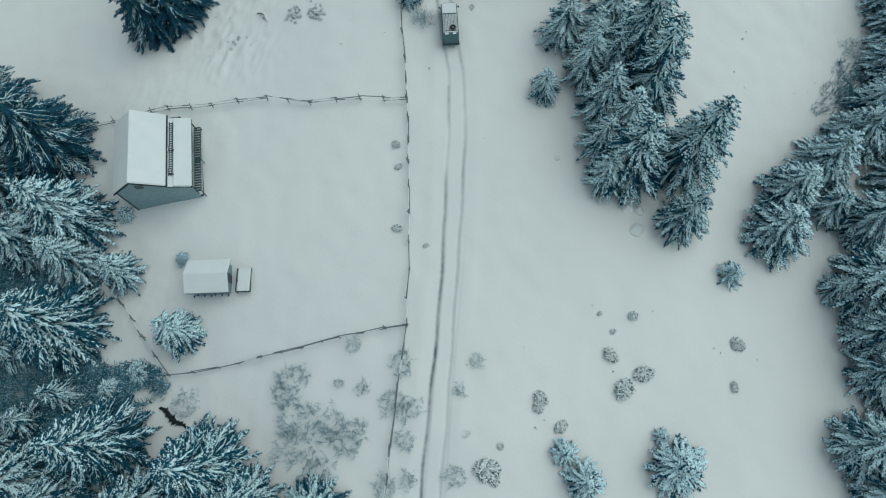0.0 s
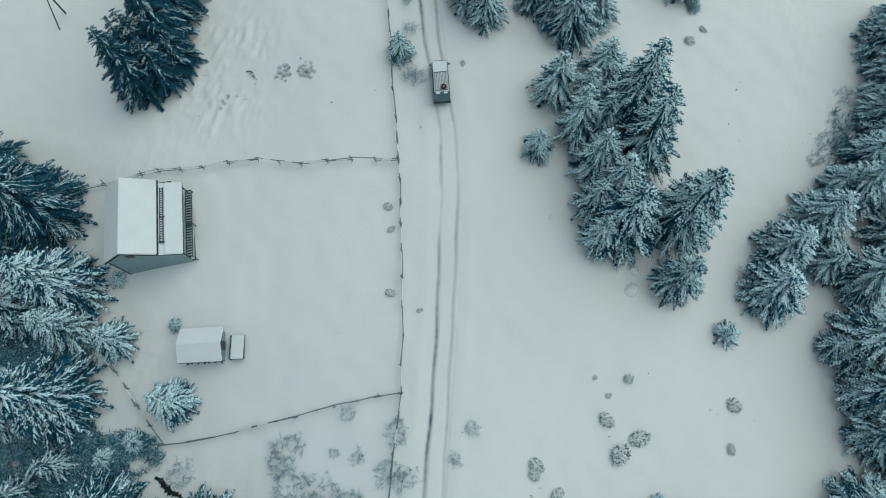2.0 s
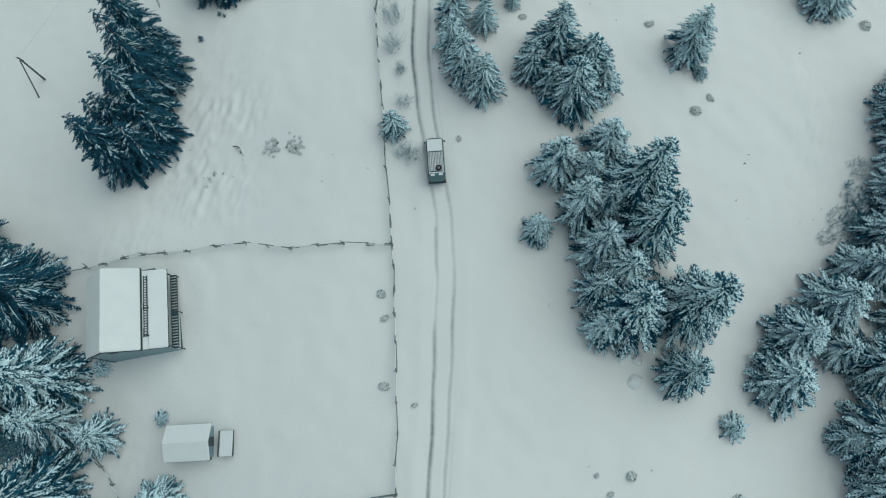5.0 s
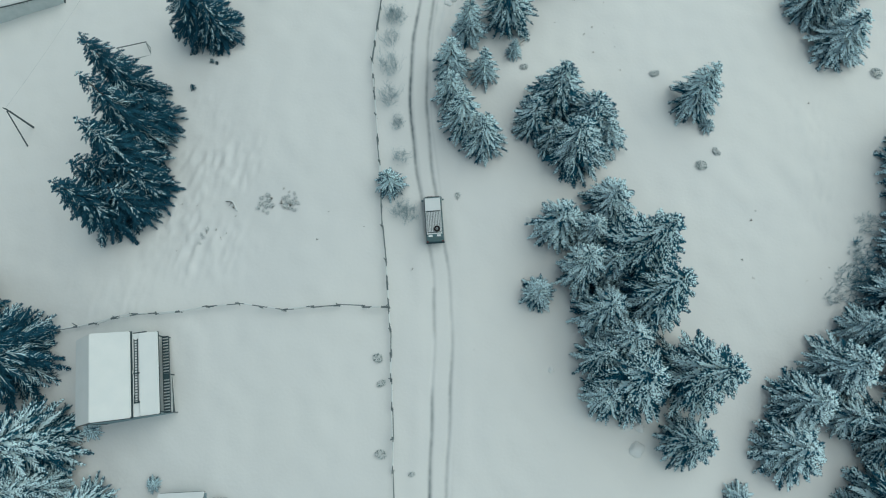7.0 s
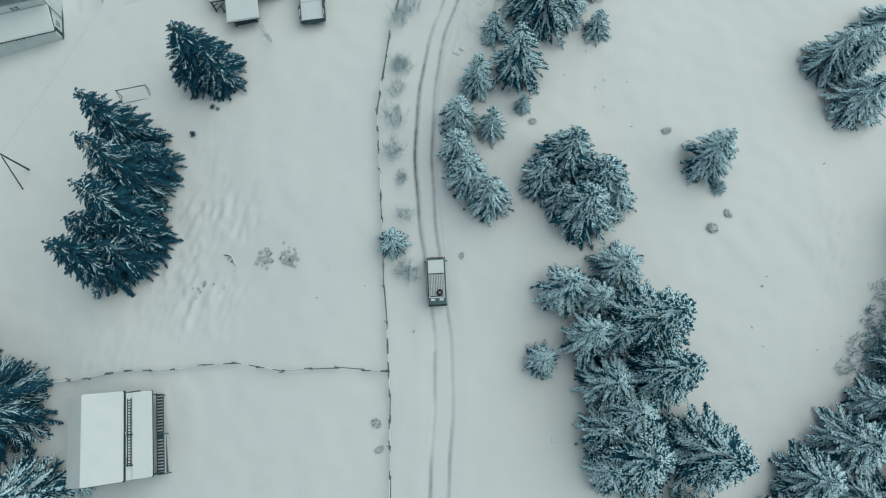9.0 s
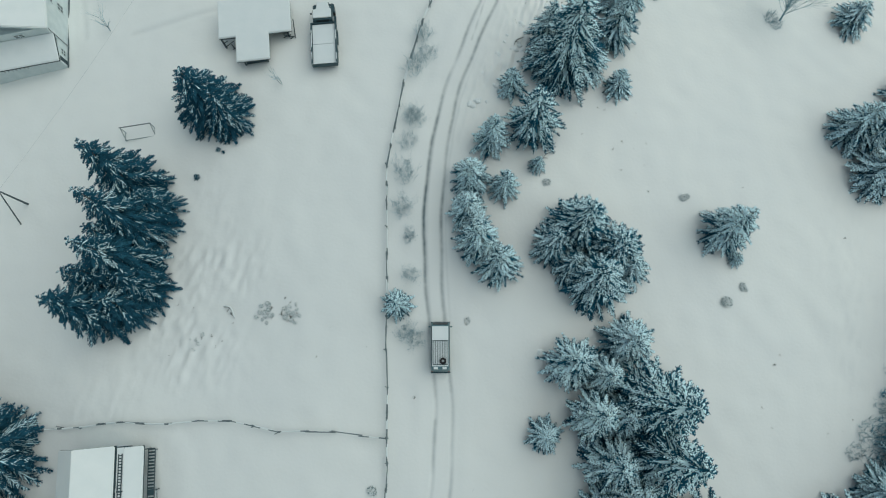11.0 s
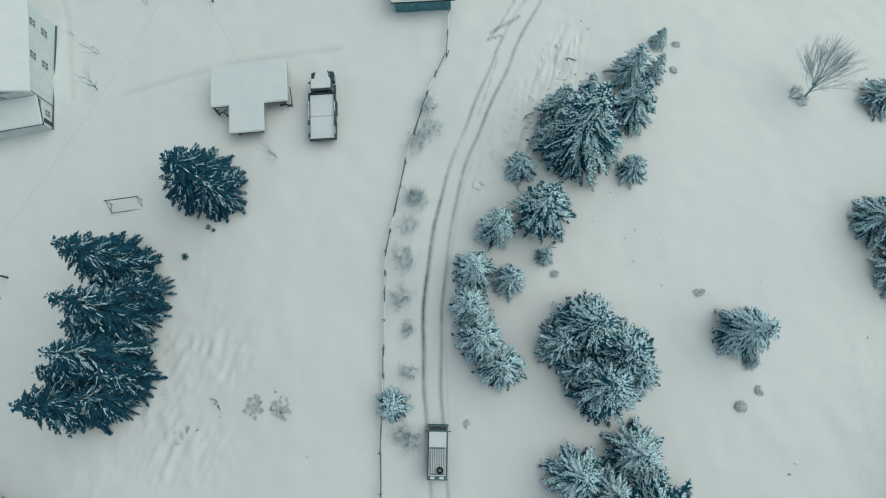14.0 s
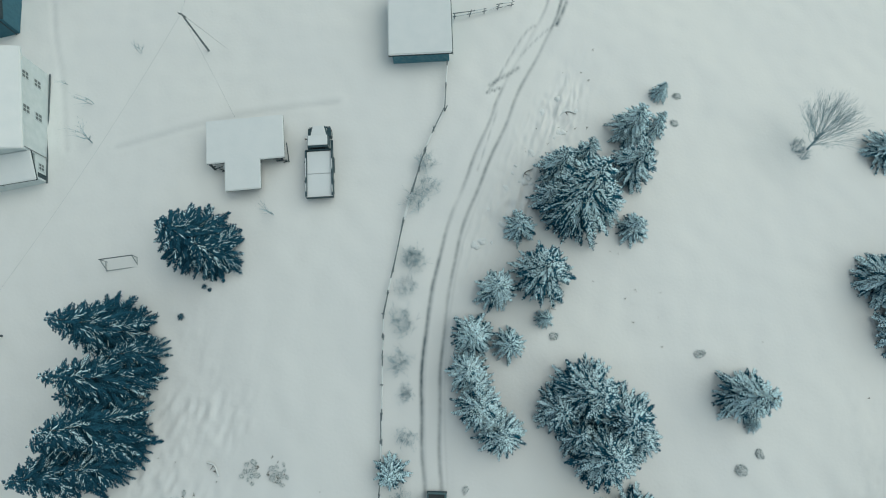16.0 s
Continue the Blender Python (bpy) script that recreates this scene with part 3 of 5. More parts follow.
# ---- leafless shrubs, tufts and saplings ----
def twigs(seed, stems, high, wide, forks, r0, spread=0.1, swirl=1.0):
    """Thin forked stems fanning out of one root."""
    rnd = random.Random(seed)
    verts, faces = [], []

    def seg(a, b, ra, rb):
        d = (b - a).normalized()
        u = d.orthogonal().normalized()
        w, i = d.cross(u), len(verts)
        if ra < 0.6 * r0:
            u = (u * rnd.uniform(-1, 1) + w * rnd.uniform(-1, 1)).normalized() * 1.6
            verts.extend(((a + u * ra)[:], (a - u * ra)[:], (b - u * rb)[:], (b + u * rb)[:]))
            faces.append((i, i + 1, i + 2, i + 3))
            return
        for c, r in ((a, ra), (b, rb)):
            for k in range(3):
                verts.append((c + (u * math.cos(k * 2.094) + w * math.sin(k * 2.094)) * r)[:])
        for k in range(3):
            j = (k + 1) % 3
            faces.append((i + k, i + j, i + 3 + j, i + 3 + k))

    def grow(p, d, length, r, depth):
        for k in range(3):
            d = (d + Vector((rnd.uniform(-1, 1), rnd.uniform(-1, 1), rnd.uniform(-0.3, 0.5))) * 0.16).normalized()
            q = p + d * length / 3
            seg(p, q, r, r * 0.75)
            r *= 0.75
            p = q
            if depth > 0:
                for _ in range(rnd.choice((1, 2)) if depth > 1 else 2):
                    e = (d + Vector((rnd.uniform(-1, 1), rnd.uniform(-1, 1), rnd.uniform(-0.2, 0.6))) * 0.75).normalized()
                    grow(p, e, length * rnd.uniform(0.45, 0.7), r * 0.7, depth - 1)

    for k in range(stems):
        a, t = rnd.random() * 6.283, rnd.uniform(0.25, 1.0)
        d = Vector((math.cos(a) * wide * t, math.sin(a) * wide * t, high)).normalized()
        root = math.sqrt(rnd.random()) * spread
        swing = a + (1 if swirl == 1.0 else rnd.random() * swirl)
        grow(Vector((math.cos(swing), math.sin(swing), 0)) * root - Vector((0, 0, 0.08)), d, (0.62 - 0.25 * spread) * math.hypot(high, wide * t), r0, forks)
    return verts, faces


WIDE = [part("twig_crown", twigs(50 + k, 60, 0.7, 0.7, 2, 0.0105, spread=0.75, swirl=6.283), TWIG).data for k in range(3)]
BARE = [part("twig_crown", twigs(40 + k, 46, 1.7, 1.1, 2, 0.0088, spread=0.8, swirl=6.283), TWIG).data for k in range(3)]
TUFT = [part("stalks", twigs(60 + k, 9, 0.5, 0.9, 1, 0.045), DRY).data for k in range(2)]
SAPLING = [part("twig_crown", twigs(70 + k, 2, 2.2, 0.5, 2, 0.03), TWIG).data for k in range(2)]
for ob in [o for o in bpy.data.objects if o.name.startswith(("twig_crown", "stalks")) and o.parent is None]:
    bpy.data.objects.remove(ob)
counter = iter(range(10000))


def plant(name, x, y, size, meshes, label, category, group, flat=1.0):
    k = next(counter)
    root = thing(name, x, y, 0, label, category, group)
    root.matrix_basis = Matrix.Translation((x, y, float(rise(x, y)))) @ pose(0, 0, 0, 0, 0, k * 77.0) @ Matrix.Diagonal((size, size, size * flat, 1))
    again("twig_crown", meshes[k % len(meshes)], root)
    return root


def bare_shrub(x, y, r):
    if y < 15 or x > 30:
        plant("bare_shrub", x, y, r * 1.3, WIDE, "spreading leafless shrub with frosted grey twigs in the snow", "shrub", "bare shrubs")
    else:
        plant("bare_shrub", x, y - 0.4, r * 1.25, BARE, "upright leafless shrub with frosted grey twigs in the snow", "shrub", "bare shrubs")


def loaded_shrub(seed):
    """Dark blades and clumps of snow of a low rounded shrub one metre in radius."""
    rnd = random.Random(seed)
    dark, white = ([], []), bmesh.new()
    for k in range(150):
        a, q = k * 2.399, rnd.random() ** 0.5
        h = 0.75 * math.sqrt(max(0.0, 1 - q * q))
        p = Vector((q * 0.75 * math.cos(a), q * 0.75 * math.sin(a), h * rnd.uniform(0.3, 0.9)))
        turn = a + rnd.uniform(-0.9, 0.9)
        d = Vector((math.cos(turn), math.sin(turn), rnd.uniform(0.0, 0.5))) * rnd.uniform(0.18, 0.34)
        side = Vector((-d.y, d.x, 0)).normalized() * rnd.uniform(0.03, 0.055)
        i = len(dark[0])
        dark[0].extend((p[:], (p + d * 0.4 + side)[:], (p + d)[:], (p + d * 0.4 - side)[:]))
        dark[1].append((i, i + 1, i + 2, i + 3))
    for k in range(100):
        a, q = k * 2.399 + rnd.uniform(-0.9, 0.9), min(1.08, math.sqrt((k + 0.5) / 100) * rnd.uniform(0.82, 1.15))
        c = Vector((q * 0.92 * math.cos(a), q * 0.92 * math.sin(a), 0.12 + 0.72 * math.sqrt(max(0.0, 1 - q * q)) * rnd.uniform(0.7, 1.05)))
        made = bmesh.ops.create_icosphere(white, subdivisions=1, radius=1.0)["verts"]
        long, wide, turn = rnd.uniform(0.07, 0.19), rnd.uniform(0.04, 0.10), a + rnd.uniform(-1.3, 1.3)
        for v in made:
            x, y, z = v.co.x * long, v.co.y * wide, v.co.z * wide * 0.7
            j = 1 + 0.35 * noise.noise(v.co * 2.1 + Vector((k, seed, 0)))
            v.co = c + Vector((x * math.cos(turn) - y * math.sin(turn), x * math.sin(turn) + y * math.cos(turn), z)) * j
    return dark, white


LOADED = []
for k in range(3):
    blades, lumps = loaded_shrub(310 + k)
    pieces = part("twig_crown", blades, SHRUB_TWIG), part("snow_clumps", lumps, SNOW, smooth=True)
    LOADED.append([o.data for o in pieces])
    for o in pieces:
        bpy.data.objects.remove(o)


def snowy_shrub(x, y, r):
    k = next(counter)
    root = thing("low_shrub", x, y, 0, "low rounded shrub loaded with clumps of fresh snow" if r > 0.55 else "small low shrub half buried in snow", "shrub", "snowy low shrubs")
    rnd = random.Random(k)
    root.matrix_basis = Matrix.Translation((x, y, float(rise(x, y)) - 0.05)) @ pose(0, 0, 0, 0, 0, rnd.uniform(0, 360)) @ Matrix.Diagonal((r * rnd.uniform(0.95, 1.2), r * rnd.uniform(0.72, 0.95), r * 0.9, 1))
    for n, me in zip(("twig_crown", "snow_clumps"), LOADED[k % 3]):
        again(n, me, root)


def grass_tuft(x, y, r):
    plant("dry_tuft", x, y, r * 1.0, TUFT, "tuft of dry dark stalks sticking out of the snow", "grass", "dry tufts", 0.8)


def sapling(x, y, r):
    plant("sapling", x, y, r * 1.5, SAPLING, "thin leafless sapling standing in the snow", "tree", "saplings")


bare_shrub(-4.2, 80.2, 1.09)
bare_shrub(-3.7, 77.7, 0.96)
bare_shrub(-4.9, 76.1, 1.19)
bare_shrub(-4.8, 70.1, 1.05)
bare_shrub(-5.1, 67.0, 0.92)
bare_shrub(-5.1, 63.5, 1.25)
bare_shrub(-5.1, 59.7, 1.23)
bare_shrub(-4.3, 57.0, 0.55)
bare_shrub(-3.9, 52.6, 0.87)
bare_shrub(-3.1, 46.3, 1.07)
bare_shrub(-4.5, 69.7, 1.03)
bare_shrub(-4.2, 56.5, 0.61)
bare_shrub(-5.5, 8.0, 1.36)
bare_shrub(-6.4, 4.2, 1.34)
bare_shrub(-4.5, 3.6, 1.33)
bare_shrub(-5.2, 0.7, 1.10)
bare_shrub(-7.1, -3.5, 1.19)
bare_shrub(-4.9, -2.9, 0.97)
bare_shrub(-16.5, 6.8, 1.71)
bare_shrub(-15.7, 2.9, 2.13)
bare_shrub(-12.2, 2.2, 2.11)
bare_shrub(-10.4, 1.0, 1.88)
bare_shrub(-16.2, 0.1, 1.89)
bare_shrub(-13.6, -2.0, 1.75)
bare_shrub(-17.5, 5.1, 1.36)
bare_shrub(-10.5, 10.0, 0.86)
bare_shrub(-9.5, 5.8, 0.84)
bare_shrub(-11.8, 6.2, 0.56)
bare_shrub(2.0, 8.3, 0.79)
bare_shrub(0.3, 5.5, 0.78)
bare_shrub(0.8, 1.3, 0.44)
bare_shrub(-0.3, -2.6, 1.08)
bare_shrub(-4.1, 46.8, 0.90)
bare_shrub(-4.5, 49.0, 1.04)
bare_shrub(-27.7, 4.4, 1.44)
bare_shrub(-30.9, 5.8, 1.29)
bare_shrub(-44.6, 6.0, 2.42)
bare_shrub(43.9, 38.9, 1.71)
bare_shrub(45.8, 41.8, 1.59)
bare_shrub(41.9, 37.0, 1.04)
bare_shrub(47.0, 44.9, 1.34)
snowy_shrub(15.5, 8.9, 0.97)
snowy_shrub(16.6, 5.6, 1.35)
snowy_shrub(18.7, 7.1, 1.14)
snowy_shrub(29.0, 10.2, 0.88)
snowy_shrub(28.2, 5.9, 0.63)
snowy_shrub(8.2, 4.7, 0.89)
snowy_shrub(7.9, 3.8, 0.67)
snowy_shrub(18.1, 12.9, 0.64)
snowy_shrub(15.9, 11.3, 0.40)
snowy_shrub(2.8, -2.0, 1.41)
snowy_shrub(3.5, -2.8, 0.76)
snowy_shrub(4.1, 0.2, 0.49)
snowy_shrub(10.1, 2.0, 0.72)
snowy_shrub(-6.4, 31.3, 0.61)
snowy_shrub(-6.1, 28.8, 0.49)
snowy_shrub(-6.2, 22.0, 0.59)
snowy_shrub(-3.1, 20.1, 0.41)
snowy_shrub(14.6, 13.1, 0.35)
snowy_shrub(2.0, 47.9, 0.42)
snowy_shrub(30.7, 52.9, 0.37)
snowy_shrub(28.6, 51.4, 0.68)
snowy_shrub(24.2, 62.2, 0.51)
snowy_shrub(51.2, 63.3, 0.79)
snowy_shrub(22.8, 90.5, 0.51)
snowy_shrub(22.4, 87.1, 0.50)
snowy_shrub(20.0, 83.2, 0.56)
snowy_shrub(9.7, 62.8, 0.51)
snowy_shrub(30.4, 53.1, 0.45)
snowy_shrub(24.7, 62.3, 0.46)
grass_tuft(-2.8, 40.2, 0.31)
grass_tuft(2.0, 47.6, 0.39)
grass_tuft(3.2, 31.9, 0.24)
grass_tuft(33.5, 45.3, 0.33)
grass_tuft(16.0, 71.6, 0.26)
grass_tuft(19.2, 67.3, 0.22)
grass_tuft(13.5, 68.6, 0.20)
grass_tuft(17.6, 64.8, 0.22)
grass_tuft(34.4, 64.2, 0.20)
grass_tuft(32.1, 41.0, 0.26)
grass_tuft(38.3, 42.7, 0.26)
grass_tuft(39.0, 38.9, 0.33)
grass_tuft(-16.9, 47.8, 0.52)
grass_tuft(-15.9, 47.4, 0.46)
grass_tuft(-17.9, 48.3, 0.46)
grass_tuft(13.4, 95.5, 0.32)
grass_tuft(12.8, 91.4, 0.31)
grass_tuft(24.2, 62.1, 0.39)
grass_tuft(31.0, 63.9, 0.17)
grass_tuft(35.9, 64.3, 0.17)
# Three tufts whose dark stands in for shaded little hollows in the lumpy snow.
grass_tuft(10.8, 86.7, 0.31)
grass_tuft(11.3, 85.3, 0.37)
grass_tuft(11.6, 88.2, 0.25)
grass_tuft(-22.1, 47.5, 0.36)
grass_tuft(-25.0, 45.0, 0.30)
grass_tuft(-23.4, 44.2, 0.30)
grass_tuft(-18.2, 48.3, 0.30)
grass_tuft(-17.8, 47.4, 0.30)
grass_tuft(-16.6, 49.4, 0.30)
grass_tuft(-16.0, 49.0, 0.24)
grass_tuft(-16.6, 47.4, 0.30)
grass_tuft(-16.1, 47.1, 0.30)
grass_tuft(-15.6, 47.2, 0.24)
grass_tuft(-15.2, 47.9, 0.24)
rnd = random.Random(77)
for x0, y0, wide, deep, count in ((16, 68, 7, 7, 16), (10.5, 88.5, 2.2, 4, 9), (38, 49, 5, 12, 8), (-24, 46, 5, 3, 8), (4, 4, 5, 6, 6), (22, 9, 9, 6, 7), (-9, 41, 4, 6, 4), (7.5, 80, 1.6, 5, 8)):
    for _ in range(count):
        grass_tuft(x0 + rnd.uniform(-1, 1) * wide, y0 + rnd.uniform(-1, 1) * deep, rnd.uniform(0.14, 0.30))
for x0, y0, count in ((-18.7, 47.8, 10), (-15.7, 47.9, 11), (-25.6, 44.8, 5)):
    for k in range(count):
        snowy_shrub(x0 + 1.0 * math.sin(k * 2.4) * math.sqrt(k / count), y0 + 1.15 * math.cos(k * 2.4) * math.sqrt(k / count), rnd.uniform(0.20, 0.36))
sapling(-43.0, 85.6, 0.90)
sapling(-41.8, 80.7, 1.14)
sapling(-38.8, 92.4, 0.79)
sapling(-46.9, 88.1, 0.53)
sapling(-19.7, 73.3, 0.94)


def undergrowth(x0, y0, wide, deep, count, seed):
    """A low thicket of frosted scrub, thinning out towards its edge."""
    rnd = random.Random(seed)
    tv, tf, fv, ff = [], [], [], []
    for _ in range(count):
        a, q = rnd.random() * 6.283, rnd.random() ** 0.62
        x, y = x0 + wide * q * math.cos(a), y0 + deep * q * math.sin(a)
        if noise.noise((x * 0.45, y * 0.45, seed)) < -0.12 - 0.3 * (1 - q):
            continue
        if rnd.random() < 1.15 * q - 0.2:
            continue
        z, turn = float(rise(x, y)) - 0.05, rnd.random() * 6.283
        tall = (0.35 + 0.75 * abs(noise.noise((x * 0.3, y * 0.3, 4)))) * (1.15 - 0.6 * q)
        p = Vector((x, y, z + rnd.random() * tall * 0.4))
        for k in range(4):
            turn += 1.5 + rnd.random()
            d = Vector((math.cos(turn), math.sin(turn), rnd.uniform(0.2, 1.0))) * rnd.uniform(0.35, 0.75) * (0.5 + tall)
            s, i = Vector((-d.y, d.x, 0)).normalized() * 0.04, len(tv)
            tv.extend(((p + s)[:], (p - s)[:], (p + d - s * 0.4)[:], (p + d + s * 0.4)[:]))
            tf.append((i, i + 1, i + 2, i + 3))
            if rnd.random() < 0.4:
                c, i, w = p + d * rnd.uniform(0.5, 1.0) + Vector((0, 0, 0.02)), len(fv), rnd.uniform(0.03, 0.07)
                fv.extend(((c + Vector((w, 0, 0)))[:], (c + Vector((-w * 0.5, w, 0)))[:], (c + Vector((-w * 0.6, -w * 0.8, 0)))[:], (c + Vector((0, 0, w * 0.7)))[:]))
                ff.extend(((i, i + 1, i + 3), (i + 1, i + 2, i + 3), (i + 2, i, i + 3)))
    root = thing("undergrowth", 0, 0, 0, "dense low thicket of frosted blue-grey scrub between spruces", "undergrowth", kind="stuff", z=0)
    tagged(part("scrub", (tv, tf), SCRUB, root), kind="stuff")
    tagged(part("frost", (fv, ff), TREE_SNOW, root), kind="stuff")


undergrowth(-44.3, 6.1, 10.9, 5.2, 20400, 1)
undergrowth(-49.2, 17.8, 6.5, 2.9, 4420, 2)
undergrowth(-33.9, 6.4, 4.2, 2.4, 2210, 3)
undergrowth(-40.8, 16.2, 3.0, 2.2, 900, 4)
undergrowth(-44.3, 0.3, 4.9, 3.2, 3060, 5)
undergrowth(46.3, 38.6, 3.2, 5.5, 520, 6)

fan = thing("bare_tree", 37.5, 85.6, 0, "leafless broadleaf tree with a wide fan of thin branches", "tree")
part("trunk", rod((0, 0, -0.3), (-0.05, 0.75, 2.6), 0.13, 0.06, 8), TWIG, fan)


def broom(seed):
    """Upright limbs that spread like a broom, with finer and finer twigs."""
    rnd = random.Random(seed)
    verts, faces = [], []

    def strip(p, d, length, r, steps, depth):
        for k in range(steps):
            d = (d + Vector((rnd.uniform(-1, 1), rnd.uniform(-1, 1), rnd.uniform(-0.4, 0.5))) * 0.10).normalized()
            q, i = p + d * (length / steps), len(verts)
            u = d.orthogonal().normalized()
            w, r2 = d.cross(u), r * 0.84
            for c, rr in ((p, r), (q, r2)):
                verts.extend((c + (u * math.cos(j * 2.094) + w * math.sin(j * 2.094)) * rr)[:] for j in range(3))
            faces.extend((i + j, i + (j + 1) % 3, i + 3 + (j + 1) % 3, i + 3 + j) for j in range(3))
            p, r = q, r2
            if depth and k >= steps * 0.3:
                for _ in range(3 if depth > 1 else 2):
                    e = (d + Vector((rnd.uniform(-1, 1), rnd.uniform(-1, 1), rnd.uniform(-0.1, 0.3))) * 0.5).normalized()
                    strip(p, e, length * rnd.uniform(0.25, 0.40) * (1.15 - 0.5 * k / steps), r * 0.75, 3, depth - 1)

    for k in range(52):
        a, lean = k * 2.4, 0.03 + 0.80 * math.sqrt((k + 0.5) / 52)
        up = rnd.uniform(0.7, 2.5)
        strip(Vector((-0.02 * up, 0.28 * up, up)), Vector((math.cos(a) * lean - 0.06, math.sin(a) * lean + 0.36, 1)).normalized(), rnd.uniform(6.5, 7.1) * (1.0 - 0.2 * lean) - 0.9 * up, 0.029, 8, 2)
    return verts, faces


part("twig_crown", broom(91), TWIG, fan)
bare_shrub(36.3, 85.9, 0.9)
bare_shrub(36.9, 85.0, 0.7)



# ---- fences of posts and rails ----
post_mesh = part("post", rod((0, 0, -0.3), (0.02, 0.01, 1.25), 0.055, 0.045, 6), FENCE_WOOD).data
bpy.data.objects.remove(bpy.data.objects["post"])


def fence(points, label, gap=2.5, rails=(0.5, 0.95), seed=0, snow=0.6, group="pasture fences", miss=0.03):
    rnd = random.Random(seed)
    line = []
    for a, b in zip(points, points[1:]):
        a, b = Vector(a), Vector(b)
        n = max(1, round((b - a).length / gap))
        line += [a.lerp(b, k / n) for k in range(n)]
    line.append(Vector(points[-1]))
    at = [Vector((p.x + rnd.uniform(-0.08, 0.08), p.y + rnd.uniform(-0.08, 0.08), float(rise(p.x, p.y)))) for p in line]
    root = new("fence")
    root.location = at[0]
    tagged(root, label, "fence", group)
    for p in at:
        again("post", post_mesh, root, Matrix.Translation(p - at[0]) @ pose(0, 0, 0, rnd.uniform(-9, 9), rnd.uniform(-9, 9), rnd.uniform(0, 360)) @ Matrix.Diagonal((1, 1, rnd.uniform(0.85, 1.15), 1)))
    for p, q in zip(at, at[1:]):
        for h in rails:
            if rnd.random() < miss:
                continue
            a = p - at[0] + Vector((rnd.uniform(-0.05, 0.05), rnd.uniform(-0.05, 0.05), h + rnd.uniform(-0.12, 0.12)))
            b = q - at[0] + Vector((rnd.uniform(-0.08, 0.08), rnd.uniform(-0.08, 0.08), h + rnd.uniform(-0.15, 0.12)))
            d = (b - a).normalized() * 0.18
            rail = part("rail", rod(a - d, b + d, 0.058, 0.045, 5), FENCE_WOOD, root)
            if rnd.random() < snow:
                s, e = a.lerp(b, rnd.uniform(0, 0.4)), a.lerp(b, rnd.uniform(0.6, 1))
                side = Vector((-d.y, d.x, 0)).normalized() * 0.065
                up = Vector((0, 0, 0.04))
                part("snow_strip", ([v[:] for v in (s - side + up, s + side + up, e + side + up, e - side + up, s + up * 2.4, e + up * 2.2)], [(0, 1, 4), (2, 3, 5), (1, 2, 5, 4), (3, 0, 4, 5), (0, 3, 2, 1)]), ROOF_SNOW, rail)
    return root


fence([(-7.1, -5.5), (-6.5, 0.2), (-6.1, 3.9), (-5.8, 6.1), (-5.4, 9.4), (-5.1, 11.8)], "weathered post and rail fence half hidden by frosted shrubs", seed=1)
fence([(-5.1, 11.8), (-4.9, 17.5), (-4.9, 23.5), (-5.0, 29.1), (-5.2, 36.3)], "weathered post and rail fence beside the snowy road", seed=2)
fence([(-5.2, 36.3), (-5.5, 41.1), (-5.8, 44.6), (-6.1, 49.2), (-6.4, 54.3), (-6.8, 59.5), (-7.1, 63.7), (-6.6, 68.1), (-6.0, 73.2), (-5.3, 76.6), (-4.5, 81.2), (-2.8, 86.2), (-2.9, 91.9)], "weathered rail fence curving along the snowy road to the barn", seed=3)
fence([(-5.2, 36.3), (-10.3, 36.6), (-16.0, 36.3), (-20.9, 37.1), (-24.2, 36.8), (-27.2, 36.4), (-32.1, 36.3), (-36.5, 35.6), (-41.0, 35.0)], "leaning post and rail fence across the snowy yard", seed=4, snow=0.85, miss=0.06)
fence([(-5.1, 11.8), (-11.7, 10.7), (-17.8, 9.3), (-24.3, 7.8), (-29.8, 7.2)], "dark post and rail fence at the foot of the yard", seed=5, snow=0.2)
fence([(-29.8, 7.2), (-32.9, 11.2), (-35.8, 14.7), (-37.6, 16.6)], "snow-laden rail fence below the spruces", seed=6, snow=0.9)
fence([(-2.5, 98.3), (0.8, 99.2), (4.0, 100.5)], "short rail fence beside the barn", gap=1.6, seed=7)


# ---- wooden house with a lower porch roof ----
def slab(name, a, b, y0, y1, thick, mat, parent, label="", bevel=0.04, lump=0.0):
    """A sloping roof slab between two x, z points of its underside."""
    (x0, z0), (x1, z1) = a, b
    bm = extruded([(x0, z0), (x1, z1), (x1, z1 + thick), (x0, z0 + thick)], y0, y1, bevel=min(bevel, thick * 0.45))
    return part(name, bm, mat, parent, label)


def window(parent, x, y, z, w, h, face, frame_mat=OLD_WOOD, bars=True):
    """A window set on a wall: face 'x' looks along +x, 'y' along -y."""
    m = Matrix.Translation((x, y, z)) @ pose(0, 0, 0, 0, 0, 90 if face == "x" else 0)
    pane = part("window", box(bmesh.new(), -w / 2, w / 2, -0.03, 0.02, -h / 2, h / 2, m=m), HOUSE_GLASS, parent, "dark glazed window with a pale frame")
    bm = bmesh.new()
    for x0, x1, z0, z1 in ((-w / 2 - 0.08, -w / 2, -h / 2 - 0.08, h / 2 + 0.08), (w / 2, w / 2 + 0.08, -h / 2 - 0.08, h / 2 + 0.08), (-w / 2, w / 2, h / 2, h / 2 + 0.08), (-w / 2, w / 2, -h / 2 - 0.08, -h / 2)) + (((-0.03, 0.03, -h / 2, h / 2), (-w / 2, -0.03, -0.025, 0.025), (0.03, w / 2, -0.025, 0.025)) if bars else ()):
        box(bm, x0, x1, -0.06, 0.02, z0, z1, m=m)
    part("window_frame", bm, frame_mat, pane)
    return pane


